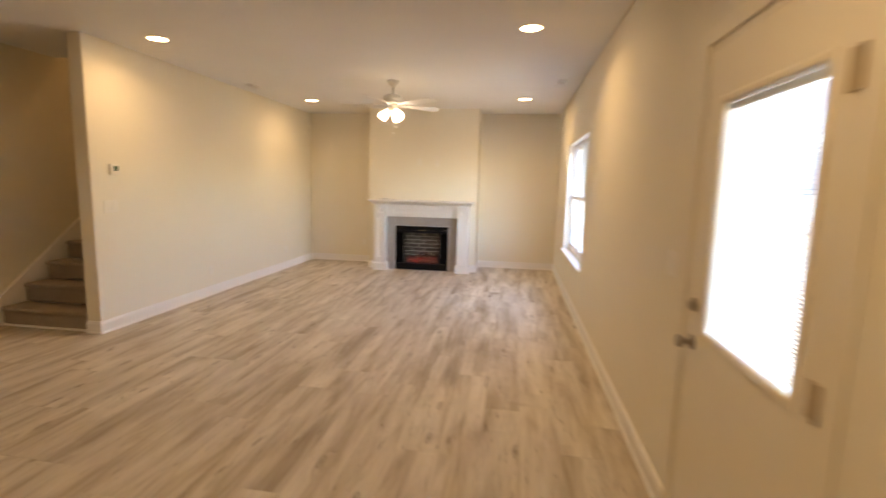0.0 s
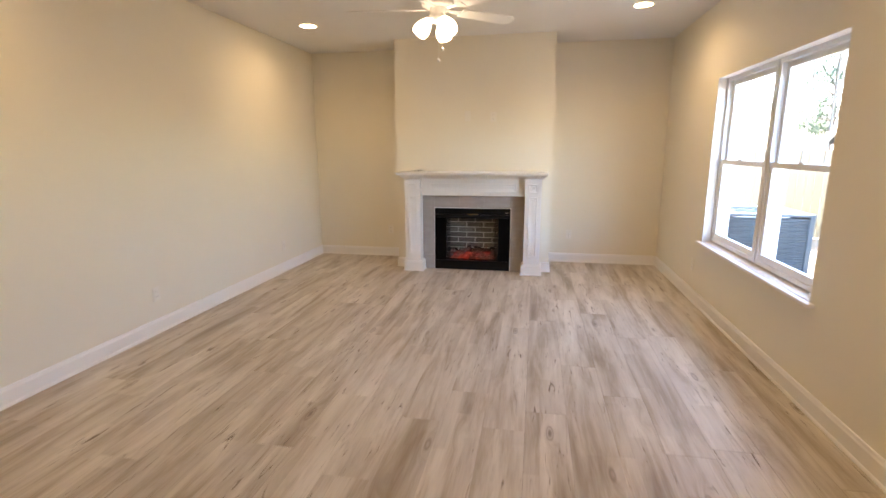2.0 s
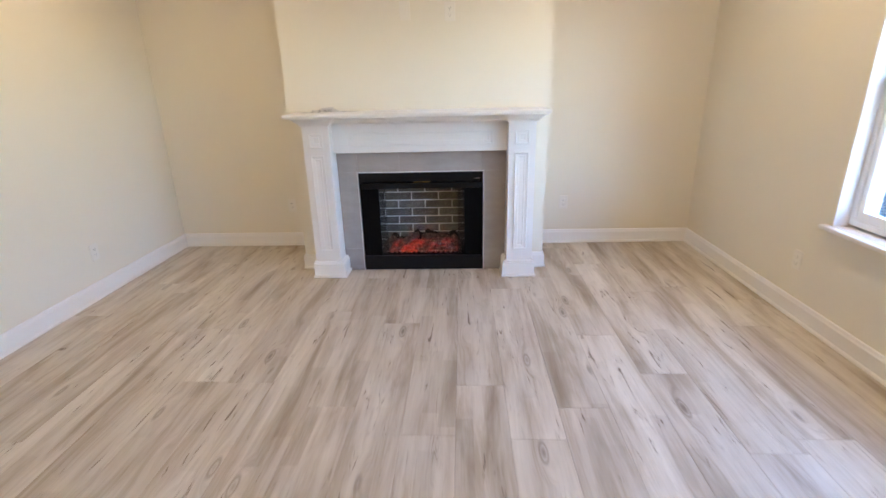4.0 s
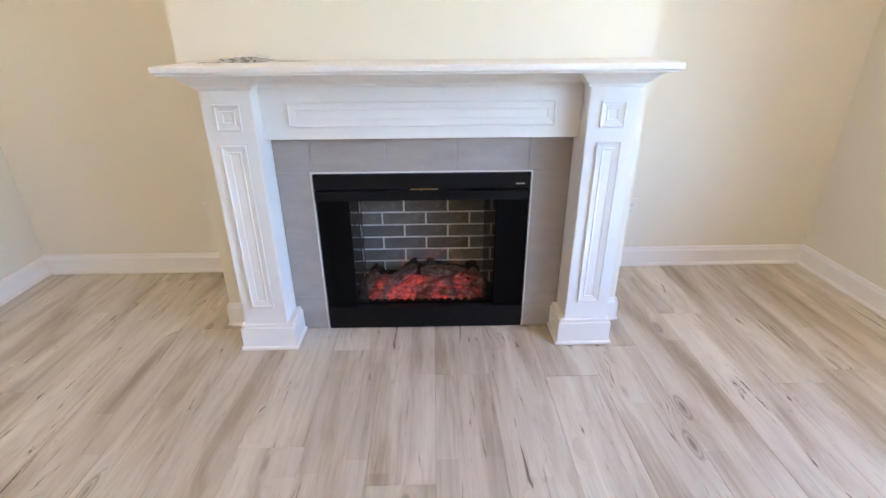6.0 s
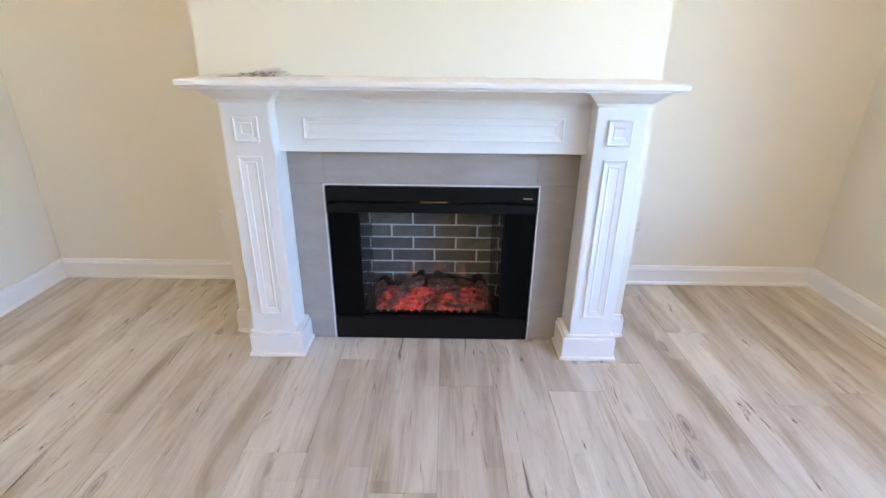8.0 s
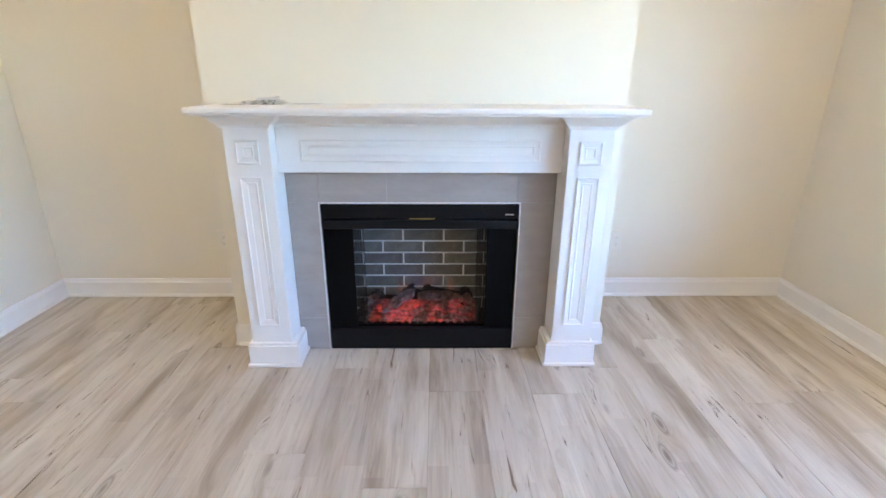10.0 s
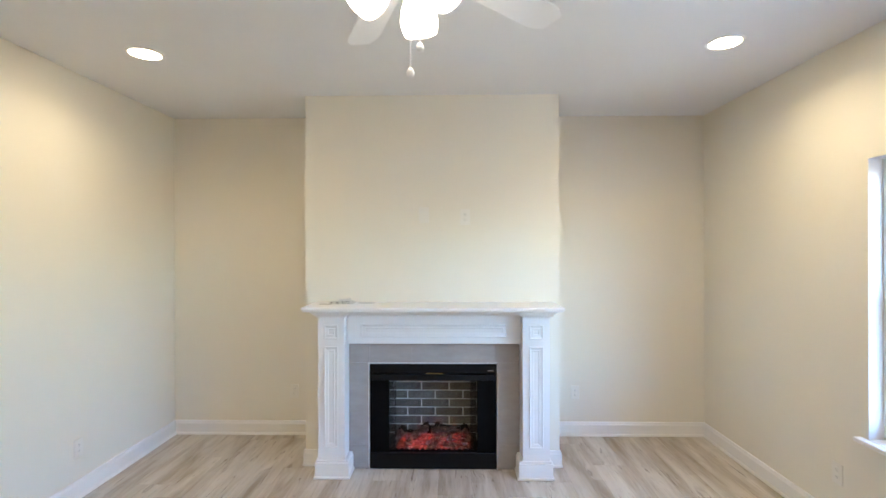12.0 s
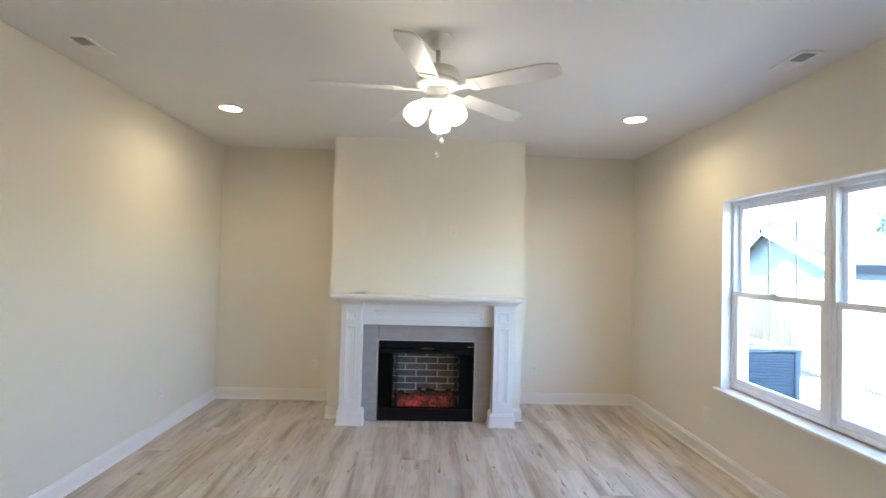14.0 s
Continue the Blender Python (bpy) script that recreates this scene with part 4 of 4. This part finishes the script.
for k in range(5):
    a = -31 + 72 * k
    m = pose(0, 0, ZB, 0, 0, a) @ pose(0, 0, 0, -12, 0, 0)
    b = new("blade", blade_me)
    b.parent, b.matrix_basis = fan, m
    arm = new("blade_arm", iron_me)
    arm.parent = b
SH = [(0.020, 0.0), (0.027, 0.004), (0.030, 0.016), (0.042, 0.036), (0.055, 0.062), (0.062, 0.090), (0.062, 0.112), (0.057, 0.132), (0.054, 0.140), (0.0, 0.138)]
for a in (80, 200, -40):
    m = pose(0, 0, -0.345, 0, 0, a) @ pose(0.050, 0, 0, 0, 142, 0) @ Matrix.Scale(0.93, 4)
    sh = part("glass_shade", turned(SH, m @ pose(0, 0, 0.022), 28), SHADEGLOW, fan, "lit frosted bell-shaped glass shade", True)
    part("socket", turned([(0.0, -0.02), (0.018, -0.018), (0.022, 0.0), (0.024, 0.022), (0.018, 0.026), (0, 0.026)], m), FANW, sh, smooth=True)
for x, y, z1 in ((0.004, -0.004, -0.624), (0.030, 0.012, -0.545)):
    bm = tube(bmesh.new(), [(x, y, -0.385), (x, y, z1)], [0.0013] * 2, 6)
    ch = part("pull_chain", bm, FANW, fan)
    part("fob", turned([(0, 0.014), (0.006, 0.012), (0.012, 0.0), (0.010, -0.010), (0, -0.014)], pose(x, y, z1 - 0.012), 14), FANW, ch, "round white fob", True)


# ---- wall plates ----
def plate(name, label, category, m, w, h, kind_, group=""):
    ob = thing(name, label, category, group)
    ob.matrix_basis = m
    part("cover", boxed(-w / 2, w / 2, 0.0005, 0.006, -h / 2, h / 2, bev=0.002, seg=2), PLASTIC, ob)
    if kind_ == "outlet":
        for z in (-0.02, 0.02):
            rec = part("receptacle", boxed(-0.017, 0.017, 0.0055, 0.0075, z - 0.0145, z + 0.0145, bev=0.002), PLASTIC, ob)
            # Raised grey bars, coloured for the shade inside the pin holes.
            bm = bmesh.new()
            for dx in (-0.006, 0.006):
                box(bm, dx - 0.001, dx + 0.001, 0.0070, 0.0078, z - 0.002, z + 0.007)
            box(bm, -0.002, 0.002, 0.0070, 0.0078, z - 0.010, z - 0.006)
            part("slot", bm, HOLESHADE, rec)
    elif kind_ == "switch":
        k = round(w / 0.05) - 1
        for i in range(k):
            x = (i - (k - 1) / 2) * 0.046
            part("rocker", boxed(x - 0.0165, x + 0.0165, 0.0055, 0.009, -0.033, 0.033, bev=0.0015), PLASTIC, ob)
    else:
        part("insert", boxed(-0.017, 0.017, 0.0055, 0.0072, -0.033, 0.033, bev=0.001), PLASTIC, ob)
    return ob


def on_west(y, z):
    return pose(XW, y, z, 0, 0, -90)


def on_north(x, z, y=YN):
    return pose(x, y, z, 0, 0, 180)


plate("wall_outlet", "white duplex outlet low on the cream wall", "outlet", on_west(5.73, 0.325), 0.072, 0.116, "outlet", "wall outlets")
plate("wall_outlet", "white duplex outlet low on the cream wall", "outlet", on_west(7.79, 0.325), 0.072, 0.116, "outlet", "wall outlets")
plate("wall_outlet", "white duplex outlet low on the cream wall", "outlet", on_north(-2.68, 0.375), 0.072, 0.116, "outlet", "wall outlets")
plate("wall_outlet", "white duplex outlet low on the cream wall", "outlet", on_north(-0.26, 0.370), 0.072, 0.116, "outlet", "wall outlets")
plate("wall_outlet", "white duplex outlet under the window corner", "outlet", pose(XE, 7.46, 0.345, 0, 0, 90), 0.072, 0.116, "outlet", "wall outlets")
plate("wall_outlet", "white duplex outlet high on the chimney breast", "outlet", on_north(-1.216, 1.838, CHY), 0.072, 0.116, "outlet", "wall outlets")
plate("cable_plate", "blank white cable plate high on the chimney breast", "wall plate", on_north(-1.520, 1.853, CHY), 0.072, 0.116, "blank")
plate("light_switch", "white rocker switch beside the entrance door", "light switch", pose(XE, 2.47, 1.15, 0, 0, 90), 0.12, 0.116, "switch")
plate("light_switch", "white three-gang rocker switch below the thermostat", "light switch", on_west(4.24, 1.20), 0.165, 0.116, "switch")
th = thing("thermostat", "small white thermostat with a dark green display", "thermostat")
th.matrix_basis = on_west(4.295, 1.552)
part("housing", boxed(-0.055, 0.055, 0.0005, 0.026, -0.052, 0.052, bev=0.005, seg=2), PLASTIC, th)
part("display", boxed(-0.035, 0.022, 0.0255, 0.0275, -0.012, 0.034, bev=0.001), SCREEN, th, "dark green display")
part("button", boxed(0.028, 0.046, 0.0255, 0.029, -0.010, 0.030, bev=0.0015), PLASTIC, th)

# ---- outside ----
GZ = -0.20
n_ground = bmesh.new()
box(n_ground, XE + 0.16, 400, -400, 400, GZ - 0.3, GZ)
structure("ground", n_ground, EARTH, "pale dry earth with leaf litter", "ground")
structure("roof", boxed(XS - 0.6, XE + 0.5, YS - 0.6, 4.6, ZC + 0.30, ZC + 0.42), SHINGLE, "dark shingle roof slab over the room", "roof")

ac = thing("air_conditioner", "dark blue-grey air conditioning condenser on a pad", "air conditioner", at=(1.82, 8.72, GZ))
part("pad", boxed(-0.55, 0.55, -0.55, 0.55, 0, 0.08, bev=0.01), CONCRETE, ac, "concrete pad")
part("core", boxed(-0.42, 0.42, -0.42, 0.42, 0.085, 0.90), CONDENSER, ac)
for sx in (-1, 1):
    for sy in (-1, 1):
        part("corner_post", boxed(*sorted((sx * 0.40, sx * 0.455)), *sorted((sy * 0.40, sy * 0.455)), 0.081, 0.93, bev=0.006), CONDENSER, ac)
lv1 = finish(boxed(-0.40, 0.40, -0.006, 0.006, -0.012, 0.012), "louver", CONDENSER)
for k in range(30):
    for rz in range(4):
        o = new("louver", lv1)
        o.parent = ac
        o.matrix_basis = pose(0, 0, 0, 0, 0, 90 * rz) @ pose(0, -0.436, 0.10 + k * 0.0275, 25, 0, 0)
part("top_cover", slab_with_holes((-0.46, 0.46), (-0.46, 0.46), 0.93, 0.955, [(-0.28, 0.28, -0.28, 0.28)], lambda u, v, w: (u, v, w)), CONDENSER, ac)
bm = bmesh.new()
for k in range(14):
    lathe(bm, [(0.03 + 0.02 * k, 0.945), (0.034 + 0.02 * k, 0.945), (0.034 + 0.02 * k, 0.950), (0.03 + 0.02 * k, 0.950), (0.03 + 0.02 * k, 0.945)], Matrix(), 20)
part("fan_guard", bm, CONDENSER, ac)

FZ = 1.42 - GZ
board = finish(boxed(-0.009, 0.009, -0.068, 0.068, 0.03, FZ, bev=0.002), "board", PINE)


def fence(name, x0, y0, x1, y1, label):
    L = math.hypot(x1 - x0, y1 - y0)
    a = math.degrees(math.atan2(y1 - y0, x1 - x0)) - 90
    f = thing(name, label, "fence")
    f.matrix_basis = pose(x0, y0, GZ, 0, 0, a)
    for k in range(int(L / 0.142)):
        o = new("board", board)
        o.parent = f
        o.matrix_basis = pose(0, 0.071 + k * 0.142, 0, 0, 0, 0)
    for z in (0.25, 0.85, 1.4):
        part("rail", boxed(0.010, 0.048, 0, L, z, z + 0.088, bev=0.003), PINE, f)
    for k in range(int(L / 2.4) + 1):
        part("post", boxed(0.049, 0.138, k * 2.4, k * 2.4 + 0.09, 0, FZ - 0.02, bev=0.004), PINE, f)


fence("fence", 5.0, -1.0, 5.0, 12.4, "pale pine board fence along the side yard")
fence("fence", 5.0, 12.41, 0.6, 12.41, "pale pine board fence closing the yard")

SHX, SHY, APEX, EAVE, NEAR, FAR = 5.42, 13.0, 2.42, 1.55, 2.0, 1.25
shed = thing("garden_shed", "blue-grey sided shed with dark uneven gable roof behind the fence", "shed", at=(SHX, SHY, GZ))
bm = bmesh.new()
prof = [(-NEAR + 0.12, 0), (FAR - 0.12, 0), (FAR - 0.12, EAVE - GZ + 0.05), (0, APEX - GZ - 0.05), (-NEAR + 0.12, EAVE - GZ + 0.05)]
ends = [[bm.verts.new((x, y, z)) for y, z in prof] for x in (0, 1.6)]
for k in range(5):
    bm.faces.new((ends[0][k], ends[0][(k + 1) % 5], ends[1][(k + 1) % 5], ends[1][k]))
bm.faces.new(ends[0])
bm.faces.new(ends[1])
part("wall", bm, SIDING, shed)


def rafter(x0, x1, from_y, length, z0, z1, sign, half, lift=0.0):
    """A slab lying along one slope of the shed roof."""
    bm = boxed(x0, x1, from_y, length, z0, z1, bev=0.004)
    bm.transform(pose(0, 0, APEX - GZ + lift) @ pose(0, 0, 0, -math.degrees(math.atan2(APEX - EAVE, half)), 0, 0))
    if sign < 0:
        bm.transform(Matrix.Diagonal((1, -1, 1, 1)))
    return bm


for sign, half in ((-1, NEAR), (1, FAR)):
    run = math.hypot(APEX - EAVE, half)
    part("roof", rafter(-0.2, 1.7, 0, run, -0.03, 0.12 if sign < 0 else 0.03, sign, half), SHINGLE, shed, "dark shingle roof")
    part("rake_board", rafter(-0.23, -0.2, 0, run, -0.15, 0.03, sign, half), VINYL, shed, "white rake board")


def tree(x, y, height, spread, seed, base):
    random.seed(seed)
    t = thing("tree", "leafy green tree standing beyond the fence", "tree", "trees beyond the fence", (x, y, GZ))
    bm = tube(bmesh.new(), [(0, 0, 0), (0.05, 0.04, height * 0.3), (-0.04, 0.06, height * 0.6), (0.02, 0, height * 0.9)], [0.16, 0.12, 0.08, 0.03], 10)
    tips = []
    for k in range(22):
        z = height * random.uniform(base, 0.9)
        a, r = random.uniform(0, 2 * math.pi), spread * random.uniform(0.5, 1.0) * (1.15 - z / height * 0.7)
        tip = Vector((r * math.cos(a), r * math.sin(a), z + random.uniform(0.0, 0.6)))
        tube(bm, [(0, 0, z * 0.85), (tip.x * 0.5, tip.y * 0.5, (z * 0.85 + tip.z) / 2 + 0.1), tip], [0.045, 0.025, 0.008], 6)
        tips.append((Vector((0, 0, z * 0.85)), tip))
    part("trunk", bm, BARK, t, smooth=True)
    verts, faces = [], []
    for a, b in tips:
        for _ in range(260):
            c = a.lerp(b, random.uniform(0.35, 1.08)) + Vector((random.gauss(0, 0.22), random.gauss(0, 0.22), random.gauss(0, 0.18)))
            q = Euler((random.uniform(0, 6.3), random.uniform(0, 6.3), random.uniform(0, 6.3))).to_matrix()
            s = random.uniform(0.05, 0.10)
            i = len(verts)
            verts += [c + q @ Vector(p) * s for p in ((-1, 0, 0), (0, -0.45, 0.1), (1, 0, 0), (0, 0.45, 0.1))]
            faces.append((i, i + 1, i + 2, i + 3))
    me = bpy.data.meshes.new("crown")
    me.from_pydata(verts, [], faces)
    me.materials.append(LEAF)
    o = new("crown", me)
    o.parent = t


tree(9.4, 13.6, 3.3, 1.6, 7, 0.25)
tree(12.5, 28.0, 8.5, 3.0, 11, 0.25)

# ---- floor planks ----
PW, PL = 0.2286, 1.52
random.seed(21)


def plank(w, l):
    bm = bmesh.new()
    c = 0.0008
    rings = [[bm.verts.new((sx * (w / 2 - 0.0004 - i), sy * (l / 2 - 0.0004 - i), z)) for sx, sy in ((-1, -1), (1, -1), (1, 1), (-1, 1))] for i, z in ((0, -0.006), (0, -0.0008), (c, 0.0))]
    for a, b in zip(rings, rings[1:]):
        for k in range(4):
            bm.faces.new((a[k], a[(k + 1) % 4], b[(k + 1) % 4], b[k]))
    bm.faces.new(rings[-1])
    return bm


plank_mesh = {}
x = -1.867 - PW * 14
while x < XE:
    a, b = max(x, XS + 0.002), min(x + PW, XE + 0.01)
    if b - a > 0.02:
        y = YS - random.uniform(0.1, PL - 0.1)
        while y < YN:
            c, d = max(y, YS), min(y + PL, YN - 0.002)
            if y < CHY + 0.3 < d and a > CHX0 and b < CHX1:
                d = CHY + 0.02
            stair = b < XW - 0.14
            if stair:
                d = min(d, YFIRST + 0.02)
            if d - c > 0.03:
                key = (round(b - a, 4), round(d - c, 3))
                if key not in plank_mesh:
                    plank_mesh[key] = finish(plank(*key), "plank", PLANK)
                o = new("plank", plank_mesh[key])
                o.parent = floor_ob
                o.location = ((a + b) / 2, (c + d) / 2, random.uniform(-0.0003, 0.0))
            y += PL
    x += PW
